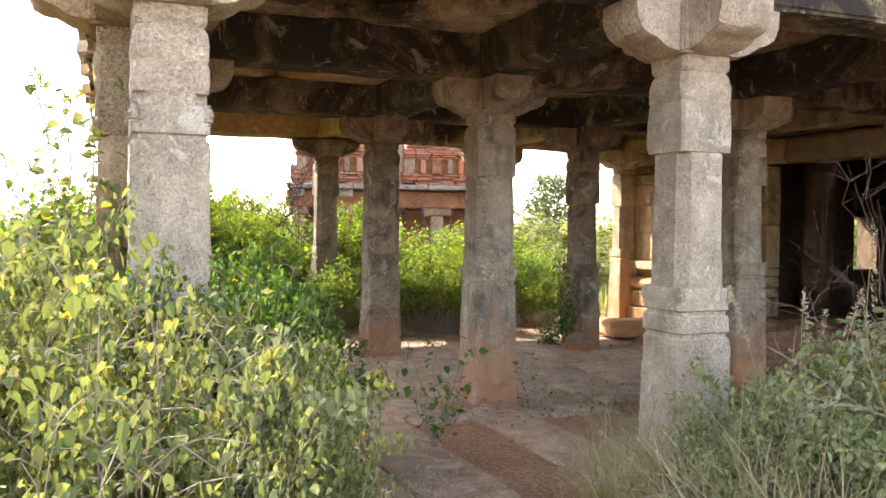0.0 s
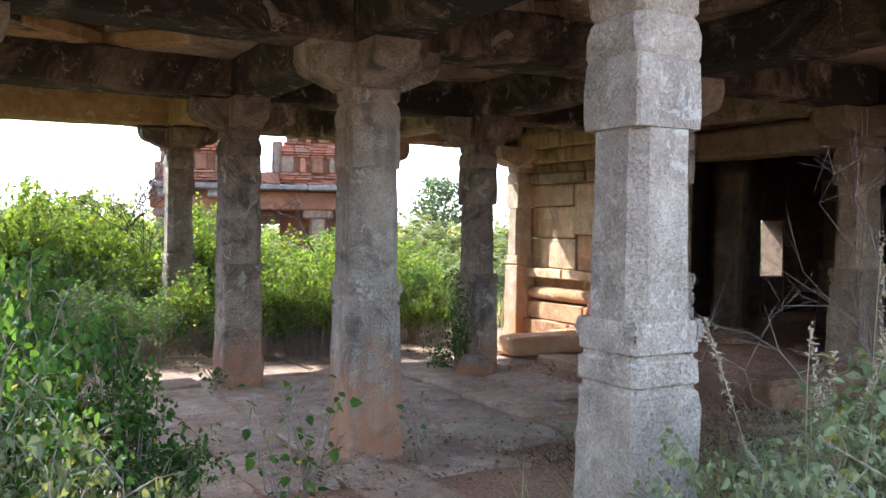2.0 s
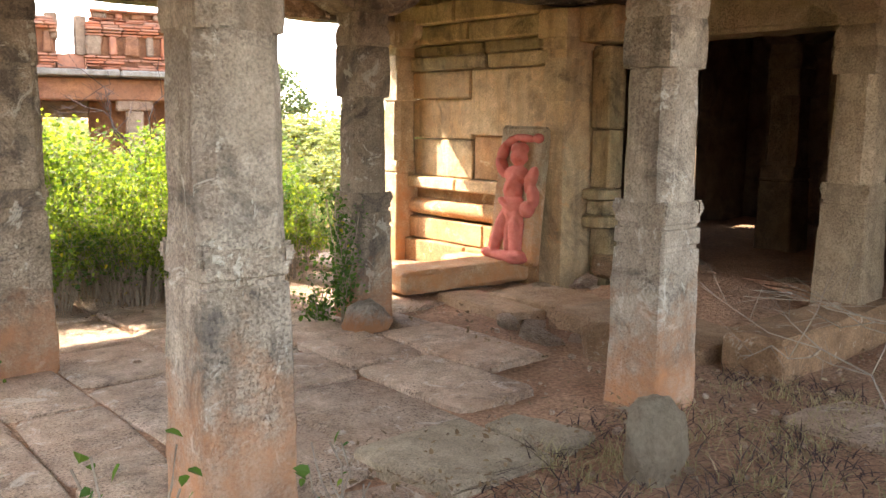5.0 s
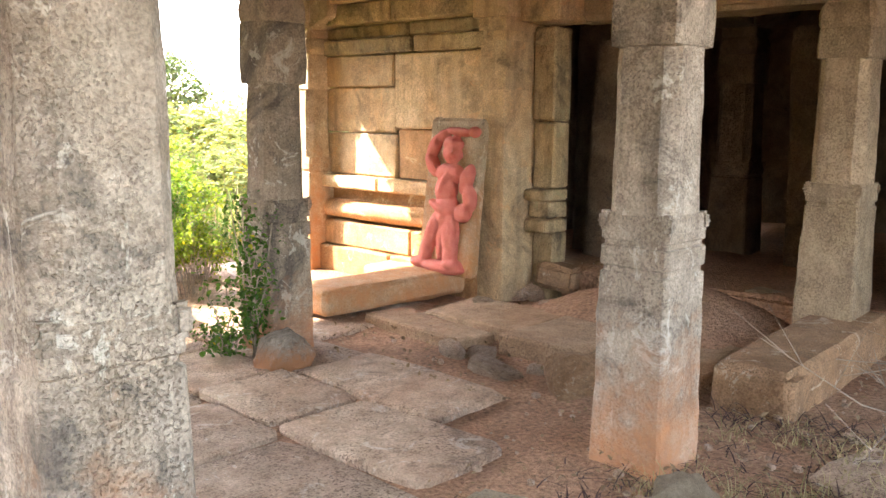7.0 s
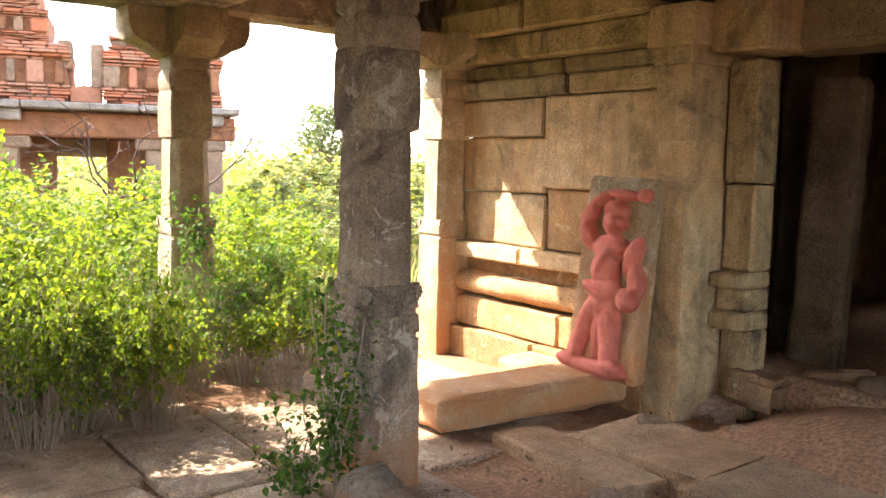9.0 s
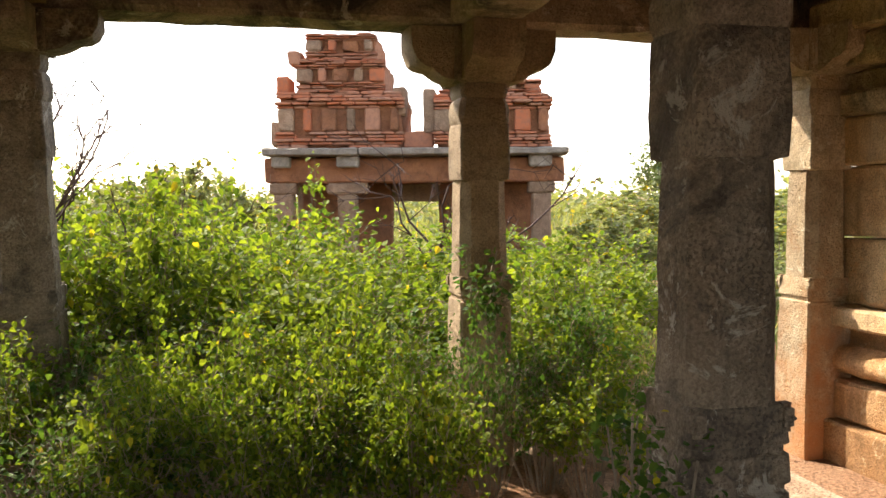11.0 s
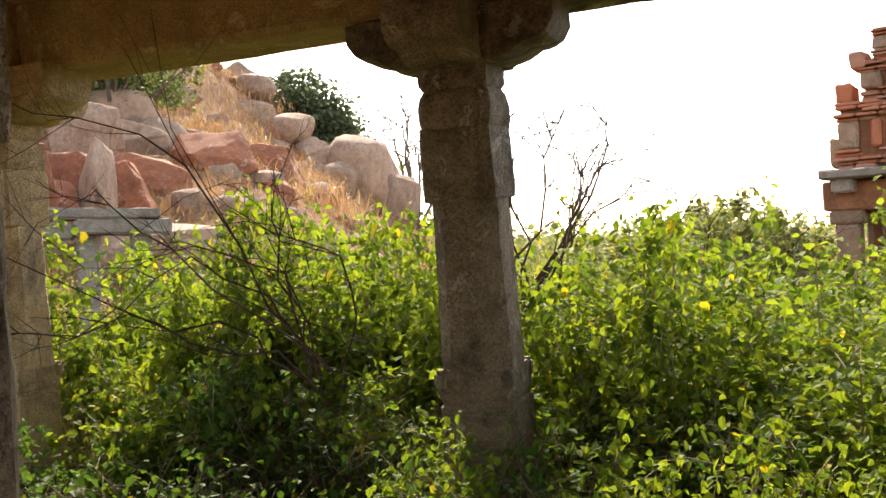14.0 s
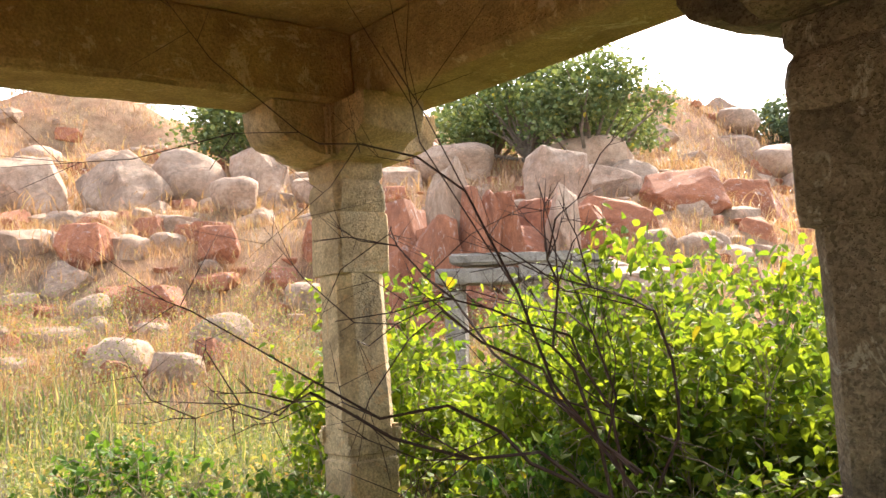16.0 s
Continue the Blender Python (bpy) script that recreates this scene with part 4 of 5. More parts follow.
tufts("dark_debris", "dark broken twigs strewn on the earth floor", [(*uv(rg.uniform(0.9, 3.4), rg.uniform(-1.3, 0.0)).xy, -0.01, rg.uniform(0.6, 1.3)) for _ in range(90)], 16, 0.06, 0.1, TWIG_DARK, 42, wide=0.004, bend=5.0)


def seed_stalk(seed):
    rng = np.random.default_rng(seed)
    ob = thing("seeding_stalk", Matrix.Identity(4), "tall bleached grass stalk with a feathery seed head", "grass stalk", "seeding stalks")
    tip = Vector((rng.normal(0, 0.12), rng.normal(0, 0.12), 1.35))
    ln = [(tip * (k / 6) + Vector((0.05, 0.02, 0)) * math.sin(k / 6 * 3.14), 0.004 * (1 - 0.6 * k / 6)) for k in range(7)]
    part("stalk", mesh_of("stalk", *tubes([ln], 4), STRAW), ob)
    pts = [tuple(tip * f + Vector(rng.normal(0, 0.007, 3))) for f in rng.uniform(0.74, 1.02, 120)]
    tagged(part("seed_head", leaf_mesh("seed_head", pts, 0.021 * rng.uniform(.5, 1.2, 120), rng, STRAW_PALE, -0.6, 0.5), ob), kind="stuff")
    return ob


STALKS = [seed_stalk(s) for s in (1, 2, 3)]
rs = random.Random(4)
for st in STALKS:
    spots = []
    for _ in range(7):
        spots.append((rs.uniform(1.55, 2.6), rs.uniform(3.0, 4.9), 1.0, rs.uniform(0.75, 1.1)))
    plant(st, spots, 40)


def polar(az, d):
    return 0.2 - d * math.sin(radians(az)), 9.7 + d * math.cos(radians(az))


def ring(n, a0, a1, d0, d1, power=1.0):
    out = []
    for _ in range(n):
        x, y = polar(rg.uniform(a0, a1), d0 + (d1 - d0) * rg.random() ** power)
        out.append((x, y, hill(x, y) - 0.03, rg.uniform(0.6, 1.3)))
    return out


tufts("field_grass", "tall yellow weeds and dry grass in the field", ring(600, 50, 125, 5.5, 15), 26, 0.45, 0.16, STRAW, 5, wide=0.004, bend=0.5)
tufts("field_weeds", "green weeds among the dry grass", ring(1100, 40, 125, 4.0, 13, 1.2), 24, 0.7, 0.16, GRASS, 6, wide=0.012, bend=0.6)
tufts("hill_grass", "reddish dry grass on the rocky hill", ring(5000, 42, 125, 12.5, 62), 24, 0.34, 0.4, STRAW_RED, 7, wide=0.008, bend=1.4)
tufts("slope_grass", "short dry grass between the rocks of the slope", ring(2600, 56, 116, 11, 25), 22, 0.3, 0.22, STRAW_RED, 27, wide=0.006, bend=1.5)
tufts("far_hill_grass", "reddish dry grass high on the rocky hill", ring(4200, 42, 125, 24, 62), 22, 0.5, 0.6, STRAW_RED, 17, wide=0.016, bend=1.6)


def weed_bed():
    """Knee-high weeds: many thin stems with small leaves."""
    rng = np.random.default_rng(61)
    pts, lines = [], []
    for x, y, z, s in ring(2800, 56, 122, 3.9, 17, 1.1):
        h = 0.75 * s
        lean = Vector((rng.normal(0, 0.12), rng.normal(0, 0.12), h))
        p = Vector((x, y, z))
        lines.append([(p, 0.004), (p + lean * 0.6, 0.003), (p + lean, 0.0015)])
        for _ in range(22):
            pts.append(tuple(p + lean * rng.uniform(0.25, 1.05) + Vector(rng.normal(0, 0.09, 3))))
    ob = thing("weed_bed", Matrix.Identity(4), "yellowing knee-high weeds in the field", "weeds", kind="stuff")
    tagged(part("stems", mesh_of("stems", *tubes(lines, 3), TWIG), ob), kind="stuff")
    tagged(part("leaves", leaf_mesh("leaves", pts, 0.045 * rng.uniform(0.6, 1.3, len(pts)), rng, WEED_YELLOW, 0.3, 0.8), ob), kind="stuff")


weed_bed()
tufts("courtyard_grass", "dry grass and weeds beyond the bushes", ring(900, -50, 42, 6, 26), 22, 0.7, 0.3, GRASS, 8, wide=0.012, bend=0.6)
tufts("far_grass", "dry grass plain far off", ring(2200, -60, 45, 22, 90), 14, 0.8, 0.8, LEAF_HAZY, 9, wide=0.05, bend=0.6)


# ---- trees ----


def tree(x, y, z, height, spread, seed, label, clumps=60, per=70, size=0.16, mat=LEAF_TREE, trunk_share=0.35, sink=0.3):
    rng = np.random.default_rng(seed)
    ob = thing("tree", Matrix.Translation((x, y, z - sink)), label, "tree", "trees")
    h = height + sink
    fork = Vector((0, 0, h * trunk_share))
    lines = [[(Vector((0, 0, 0)), 0.045 * h), (Vector((0.02 * h, 0, h * trunk_share * 0.5)), 0.036 * h), (fork, 0.03 * h)]]
    pts = []
    for c in range(clumps):
        a, el, r = rng.uniform(0, 6.283), math.asin(rng.uniform(-0.35, 1)), rng.uniform(0.45, 1.0) ** 0.6
        k = 0.8 + 0.35 * math.sin(3 * a + seed) * math.cos(2 * el)
        cen = Vector((spread * k * r * math.cos(a) * math.cos(el), spread * k * r * math.sin(a) * math.cos(el), h * (trunk_share + (1 - trunk_share) * 0.42) + h * (1 - trunk_share) * 0.52 * r * math.sin(el)))
        if c % 3 == 0:
            mid = fork.lerp(cen, 0.5) + Vector(rng.normal(0, 0.04 * h, 3))
            lines.append([(fork, 0.018 * h), (mid, 0.01 * h), (cen, 0.003 * h)])
        pts.append(np.asarray(cen) + rng.normal(0, 1, (per, 3)) * np.array([0.17, 0.17, 0.1]) * spread)
    pts = np.concatenate(pts)
    part("trunk", mesh_of("trunk", *tubes(lines, 6), BARK), ob)
    tagged(part("crown", leaf_mesh("crown", pts, size * rng.uniform(0.6, 1.3, len(pts)), rng, mat, 0.2), ob), kind="stuff")
    return ob


x, y = 7.9, 62.5
tree(x, y, hill(x, y), 5.6, 2.3, 3, "rounded dark green tree on the plain", 46, 60, 0.24, trunk_share=0.2)
for az, d, hgt, sp, sdd in ((64.2, 28, 4.6, 2.3, 4), (68, 29.5, 4.4, 2.6, 14), (70.5, 33, 3.6, 2.4, 5), (86, 30, 3.2, 2.6, 8), (62.8, 33, 2.6, 1.5, 9), (80, 40, 3.2, 3.0, 12)):
    x, y = polar(az, d)
    tree(x, y, hill(x, y), hgt, sp, sdd, "green tree among the boulders of the hill", 64, 90, 0.17 + 0.004 * max(0, d - 30), trunk_share=0.14)


for az, d, z, hgt, sp, sdd in ((51.9, 47.5, 5.6, 6.4, 2.6, 6), (50.0, 48, 5.2, 4.6, 2.1, 7)):
    x, y = polar(az, d)
    tree(x, y, z, hgt, sp, sdd, "dark green tree behind the boulder pile", 80, 90, 0.26, LEAF_DARK, trunk_share=0.12, sink=2.0)


def far_woods():
    rng = np.random.default_rng(77)
    pts = []
    for _ in range(420):
        az, d = rng.uniform(-62, 50), rng.uniform(48, 130)
        x, y = polar(az, d)
        r = rng.uniform(0.8, 2.2)
        pts.append(np.array([x, y, hill(x, y) + 0.7 * r]) + rng.normal(0, 1, (55, 3)) * np.array([1.0, 1.0, 0.5]) * r)
    pts = np.concatenate(pts)
    ob = part("far_scrub", leaf_mesh("far_scrub", pts, 0.5 * rng.uniform(0.6, 1.3, len(pts)), rng, LEAF_HAZY))
    tagged(ob, "hazy dull green scrub along the horizon", "scrub", kind="stuff")


far_woods()


def bare(name, root, label, seed, arms, mat, r0=0.012):
    """A leafless shrub: arching branches, each forked twice. arms: (x, y, z) tips from the root."""
    rng = np.random.default_rng(seed)
    ob = thing(name, Matrix.Translation(root), label, "shrub")
    for tip in arms:
        tip = Vector(tip)
        bend = Vector((rng.normal(0, 0.2), rng.normal(0, 0.2), 0.2)) * tip.length
        start = Vector((rng.normal(0, 0.05), rng.normal(0, 0.05), 0))
        ln = [(start + tip * (k / 9) + bend * math.sin(k / 9 * 3.1416) + Vector(rng.normal(0, 0.022, 3)) * tip.length, r0 * (1 - 0.75 * k / 9)) for k in range(10)]
        lines = [ln]
        for b in range(7):
            k = int(rng.integers(2, 9))
            p, d = ln[k][0], (ln[k][0] - ln[k - 1][0]).normalized()
            q = d + Vector((rng.normal(0, 0.6), rng.normal(0, 0.6), rng.normal(0.1, 0.5)))
            L = tip.length * rng.uniform(0.15, 0.45)
            e = p + q.normalized() * L
            md = p.lerp(e, 0.5) + Vector(rng.normal(0, 0.08, 3)) * L
            lines.append([(p, r0 * 0.45), (md, r0 * 0.35), (e, r0 * 0.14)])
            for c in range(3):
                p2 = md.lerp(e, rng.uniform(0, 0.8))
                e2 = p2 + (q.normalized() + Vector(rng.normal(0, 0.7, 3))).normalized() * L * 0.4
                lines.append([(p2, r0 * 0.25), (p2.lerp(e2, 0.5), r0 * 0.2), (e2, r0 * 0.1)])
        part("branch", mesh_of("branch", *tubes(lines, 4), mat), ob)
    return ob


bare("bare_shrub", (-1.75, 10.9, 1.1), "leafless thorny shrub arching between the pillars", 3, [(-0.5, -0.6, 0.22), (-0.35, -0.35, 0.6), (-0.85, -0.6, 0.4), (-1.65, -1.0, 1.1), (-0.9, -0.95, 0.1), (-0.25, 0.1, 0.8), (-0.6, -0.2, 0.5), (-1.0, -0.3, 0.75), (-0.2, -0.7, 0.45)], TWIG_DARK, 0.005)
bare("bare_shrub", (-2.3, 14.4, 0.5), "leafless grey shrub with fine upright twigs", 4, [(0.5, 0.1, 1.5), (-0.1, 0.4, 1.4), (0.8, 0.3, 1.2), (-0.4, 0.2, 1.2), (0.6, -0.3, 1.3)], TWIG_DARK, 0.008)
bare("bare_shrub", (0.1, 15.5, 0.6), "leafless grey shrub with fine upright twigs", 5, [(0.6, 0.1, 1.3), (-0.5, 0.4, 1.4), (1.2, 0.3, 1.1), (-0.9, 0.1, 1.0)], TWIG_DARK, 0.015)
bare("bare_shrub", (2.7, 4.9, 0.1), "thin leafless shrub before the dark doorway", 6, [(-0.5, -0.2, 1.6), (0.2, 0.2, 1.6), (0.5, -0.2, 1.3), (-0.1, 0.3, 1.8), (-0.8, 0.1, 1.1), (0.8, 0.2, 1.1), (-0.3, -0.4, 0.9)], TWIG_RED, 0.004)
bare("bare_shrub", (1.55, 3.3, 0.0), "tangle of dry pale twigs round a pillar's foot", 8, [(-0.5, 0.3, 0.45), (-0.2, 0.6, 0.7), (0.4, 0.5, 0.8), (0.7, 0.1, 0.6), (-0.65, -0.3, 0.3), (0.2, -0.6, 0.5), (0.9, 0.6, 0.5)], TWIG, 0.006)
bare("bare_shrub", (1.05, 3.5, 0.0), "tangle of dry pale twigs round a pillar's foot", 18, [(-0.2, 0.3, 0.5), (0.3, 0.4, 0.75), (0.5, 0.1, 0.4), (-0.15, -0.4, 0.4), (0.5, -0.5, 0.35)], TWIG, 0.005)
bare("bare_shrub", (2.0, 2.9, 0.1), "tangle of dry pale twigs among grey-green weeds", 19, [(-0.6, 0.2, 0.7), (0.3, 0.4, 0.9), (0.6, 0.1, 0.7), (-0.5, -0.4, 0.6), (0.1, 0.7, 0.8), (-0.8, 0.5, 0.4)], TWIG, 0.005)
bare("bare_shrub", (-1.3, 2.2, 0.3), "tangle of dry pale twigs inside a leafy bush", 9, [(0.7, 0.4, 0.55), (0.6, -0.2, 0.4), (-0.6, 0.2, 0.5), (0.5, 0.9, 0.7), (-0.4, -0.4, 0.6), (0.85, 0.1, 0.15)], TWIG, 0.007)
bare("bare_shrub", (2.5, 5.0, 0.0), "pale dead branches leaning out over the earth floor", 33, [(-0.46, 1.26, 0.85), (-0.25, 1.2, 0.6)], TWIG, 0.006)
bare("bare_shrub", (3.9, 6.0, 0.0), "dead grey twigs lying over fallen stones", 7, [(-0.2, 0.9, 0.55), (0.4, 0.6, 0.4), (-0.5, 0.4, 0.3)], TWIG, 0.007)

bare("bare_shrub", (-2.6, 13.23, 1.15), "leafless grey shrub with fine spreading twigs", 24, [(0.37, 0.27, 1.25), (0.56, 0.4, 1.0), (0.07, 0.05, 1.4), (-0.02, 0.02, 1.3), (-0.2, -0.15, 0.8), (0.75, 0.5, 0.75), (0.25, 0.3, 0.9), (0.5, 0.1, 1.1), (0.15, 0.3, 1.2), (-0.15, 0.1, 1.1)], TWIG_DARK, 0.0095)
x, y = polar(45.2, 48)
z = hill(x, y) - 0.1
bare("bare_shrub", (x, y, z), "small leafless grey tree among the boulders", 25, [(tx, ty, 8.9 - z - dz) for tx, ty, dz in ((-1.2, -0.8, 0.4), (0.2, 0.1, 0.0), (1.3, 0.9, 0.6), (0.8, 0.5, 0.2), (-0.5, -0.4, 0.1))], BARK, 0.11)

# ---- rocks of the hill ----


def boulder_mesh(seed, blocky):
    bm = bmesh.new()
    bmesh.ops.create_icosphere(bm, subdivisions=3, radius=1.0)
    for v in bm.verts:
        p = v.co.copy()
        q = Vector([math.copysign(abs(c) ** (0.55 if blocky else 0.72), c) for c in p])
        d = 1 + 0.34 * nz(p, 1.1, seed) + 0.09 * nz(p, 2.6, seed + 4) + (0.05 * nz(p, 5.5, seed + 8) if blocky else 0.02 * nz(p, 6, seed))
        v.co = q * d * (0.8 if blocky else 1)
    me = bpy.data.meshes.new("boulder")
    bm.to_mesh(me)
    bm.free()
    if not blocky:
        me.polygons.foreach_set("use_smooth", [True] * len(me.polygons))
    return me


ROUND = [boulder_mesh(s, False) for s in range(4)]


def split_rock(seed):
    """An angular block: the hull of a few scattered points, edges eased."""
    rng = np.random.default_rng(seed)
    bm = bmesh.new()
    for _ in range(34):
        p = rng.uniform(-1, 1, 3)
        p = p / max(1.0, np.linalg.norm(p) / 1.25)
        bm.verts.new(p)
    r = bmesh.ops.convex_hull(bm, input=bm.verts)
    loose = [v for v in bm.verts if not v.link_faces]
    bmesh.ops.delete(bm, geom=loose, context="VERTS")
    bmesh.ops.bevel(bm, geom=list(bm.edges), offset=0.035, segments=1, affect="EDGES")
    bmesh.ops.triangulate(bm, faces=bm.faces)
    bmesh.ops.subdivide_edges(bm, edges=list(bm.edges), cuts=2, use_grid_fill=True)
    for v in bm.verts:
        v.co *= 1 + 0.1 * nz(v.co, 1.7, seed) + 0.06 * nz(v.co, 4.5, seed) - 0.07 * max(0.0, nz(v.co, 3.0, seed + 3) - 0.25)
    me = bpy.data.meshes.new("boulder")
    bm.to_mesh(me)
    bm.free()
    return me


BLOCK = [split_rock(s + 20) for s in range(6)]
for me in ROUND:
    me.materials.append(BOULDER)
for me in BLOCK[:2]:
    me.materials.append(BOULDER)
for me in BLOCK[2:4]:
    me.materials.append(BOULDER_RED)

BLOCK[4].materials.append(BOULDER)
BLOCK[5].materials.append(BOULDER_RED)


def boulder(az, d, w, dep, h, me, label, lift=0.0, turn=0.0):
    x, y = polar(az, d)
    ob = part("boulder", me, m=Matrix.Translation((x, y, hill(x, y) + lift)) @ pose(0, 0, 0, 8 * math.sin(az * 7), 6 * math.cos(az * 5), turn + az * 37) @ Matrix.Diagonal((w, dep, h, 1)))
    return tagged(ob, label, "boulder", "boulders of the hill")


GREYB, REDB = "rounded brown-grey granite boulder on the hill", "split red and grey rock of the hillside"
for i, (az, d, w, h, lift) in enumerate(((60.5, 38, 1.6, 1.0, .3), (61.3, 27, 1.3, .8, .5), (63.5, 25, 1.6, 1.0, .3), (64.5, 29, 2.0, 1.4, .4), (85.8, 25, 1.7, 1.5, .9), (90, 25, 1.8, 1.4, .8), (94, 24, 2.2, 1.8, .5), (87, 22, 1.0, .8, .4), (82.5, 23, .9, .8, .4), (79, 24, .9, .9, .4), (76.5, 26, 1.0, 1.0, .5), (72.6, 28, 1.5, .9, .6), (99, 25, 2.2, 1.8, .7))):
    w, h = (w * 0.68, h * 0.72) if az > 77 else (w, h)
    boulder(az, d, w * 0.8, w * 0.7, h * 0.85, ROUND[i % 4] if i % 2 else BLOCK[(0, 1, 4)[i % 3]], GREYB, lift * 0.8, i * 40)
for i, (az, d, w, h, lift) in enumerate(((71.8, 18, .85, 1.0, .3), (69.4, 18, .7, .8, .2), (67.2, 19, .95, .8, .3), (64.8, 20, 1.3, .6, .1), (73.8, 17, .8, 1.2, .1), (76.2, 17, 1.0, .9, 0), (70.4, 16, .6, .5, 0), (79.0, 18, .7, .8, .1), (82, 19, .6, .9, .2), (84.5, 18, .8, .5, .1), (88, 19, 1.0, .7, .1), (80.5, 15.5, .8, .4, 0), (75, 15, .9, .45, 0), (92, 17, 1.0, .6, .1), (62, 21, 1.2, .6, .1), (59, 24, 1.5, .7, .1), (55.5, 28, 1.6, .8, .1), (96, 19, 1.2, .8, .1), (74.6, 16.5, .7, 1.3, .3), (76.6, 17, .8, 1.5, .3), (72.9, 16.8, .6, 1.2, .2))):
    f = 0.62 if az > 77.5 else 1.1
    boulder(az, d, w * f, w * 0.8 * f, h * 1.15 * f, BLOCK[(i * 3 + 2) % 6], REDB, lift, i * 33)


def stacked(az, d, z, w, h, me, label, turn):
    """A boulder of the pile with its top at z + h, reaching down to the slope."""
    x, y = polar(az, d)
    foot = hill(x, y) - 0.15
    if foot < z - h:
        z, h = (z + h + foot) / 2, (z + h - foot) / 2
    ob = part("boulder", me, m=Matrix.Translation((x, y, z)) @ pose(0, 0, 0, 5 * math.sin(turn), 4 * math.cos(turn), turn) @ Matrix.Diagonal((w, w * 0.85, h, 1)))
    return tagged(ob, label, "boulder", "boulders of the hill")


PILE = "large rounded granite boulder of the hilltop pile"
for i, (az, d, z, w, h) in enumerate(((58.6, 46, 10.0, 1.5, 0.9), (56.0, 46.5, 10.5, 1.6, 1.2), (55.0, 44.5, 10.0, 0.95, 0.68), (55.4, 43.5, 8.2, 1.65, 1.25), (53.2, 43, 7.5, 1.35, 0.8), (58.0, 43, 7.9, 1.7, 1.5), (60.3, 42, 7.6, 1.5, 1.3), (56.8, 42.5, 6.6, 1.5, 0.9), (54.4, 42, 6.3, 1.3, 0.8), (51.6, 42, 6.2, 1.4, 0.9), (48.3, 42, 5.4, 1.75, 1.75), (46.2, 42, 4.4, 1.5, 1.2), (50.2, 41, 4.9, 1.3, 0.8), (52.8, 40, 5.0, 1.5, 0.8), (55.8, 40, 5.2, 1.6, 0.9), (59, 39, 5.4, 1.7, 1.0))):
    stacked(az, d, z, w, h, (ROUND[i % 4], BLOCK[0], ROUND[(i + 1) % 4], BLOCK[4])[i % 4], PILE, i * 47)
for i, (az, d, z, w, h, k) in enumerate(((65.8, 18, 3.5, 0.55, 0.55, 0), (66.3, 22, 5.0, 0.95, 0.5, 1), (72.8, 17, 3.8, 0.55, 0.75, 0), (70.6, 17.2, 3.6, 0.4, 0.6, 3), (69.4, 17.2, 3.5, 0.35, 0.5, 5), (71.6, 16.6, 3.4, 0.35, 0.55, 2), (62.6, 16, 2.0, 1.3, 0.28, 1), (64.6, 16.5, 2.3, 1.0, 0.26, 4))):
    stacked(az, d, z, w, h, BLOCK[k], "split grey granite block on the slope" if k in (0, 1, 4) else REDB, i * 61)
rb = random.Random(8)
small = []
for i in range(520):
    az, d = rb.uniform(46, 112), rb.uniform(15, 46)
    w = (0.16 + 0.5 * rb.random() ** 2) * (0.6 + d / 40)
    me = rb.choice(ROUND + BLOCK)
    if w < 0.62:
        small.append((az, d, w, me, rb.uniform(0.5, 0.9), rb.uniform(0, 360)))
        continue
    boulder(az, d, w, w * rb.uniform(0.7, 1.1), w * rb.uniform(0.5, 0.9), me, GREYB if me in ROUND else REDB, -0.15 * w, rb.uniform(0, 360))


for i in range(150):
    az, d = rb.uniform(52, 112), rb.uniform(13.5, 25)
    w = 0.14 + 0.4 * rb.random() ** 1.5
    me = rb.choice(BLOCK[2:] + ROUND[:1])
    if w < 0.25:
        small.append((az, d, w, me, rb.uniform(0.6, 1.2), rb.uniform(0, 360)))
        continue
    boulder(az, d, w, w * rb.uniform(0.7, 1.1), w * rb.uniform(0.6, 1.2), me, REDB, -0.1 * w, rb.uniform(0, 360))


def scree(mat, label):
    """The small rocks of one colour, strewn over the slope."""
    vs, fs = [], []
    for az, d, w, me, flat, turn in small:
        if me.materials[0] != mat:
            continue
        x, y = polar(az, d)
        m = Matrix.Translation((x, y, hill(x, y) - 0.1 * w)) @ pose(0, 0, 0, 0, 0, turn) @ Matrix.Diagonal((w, w * 0.9, w * flat, 1))
        o = len(vs)
        vs.extend(m @ v.co for v in me.vertices)
        fs.extend(tuple(o + i for i in f.vertices) for f in me.polygons)
    tagged(part("scattered_rocks", mesh_of("scattered_rocks", vs, fs, mat)), label, "rocks", kind="stuff")


scree(BOULDER, "small brown-grey rocks strewn over the hill")
scree(BOULDER_RED, "small red rocks strewn over the hill")


def ruin():
    x, y = polar(68.4, 11.2)
    ob = thing("ruined_shelter", pose(x, y, hill(x, y) + 0.35, 0, 0, 62), "low ruined shelter of grey stone slabs on short posts", "ruin")
    for px in (-0.85, 0.15, 0.8):
        part("post", mesh_of("post", *rough_box(0.26, 0.26, 2.15, 0.12, 0.015, px, 0.015), EAVE), ob, m=pose(px, 0, -0.5))
    for px, l in ((-0.52, 1.05), (0.6, 1.15)):
        part("lintel_slab", mesh_of("lintel_slab", *rough_box(l, 0.6, 0.2, 0.12, 0.02, px, 0.02), EAVE), ob, m=pose(px, 0, 1.64 + 0.02 * px, 0, 1.5, 0))
    part("roof_slab", mesh_of("roof_slab", *rough_box(1.9, 1.0, 0.14, 0.15, 0.02, 3, 0.02), EAVE), ob, m=pose(0.1, 0.2, 1.86, 0, 1.5, 0))


ruin()

# ---- brick gateway tower across the courtyard ----


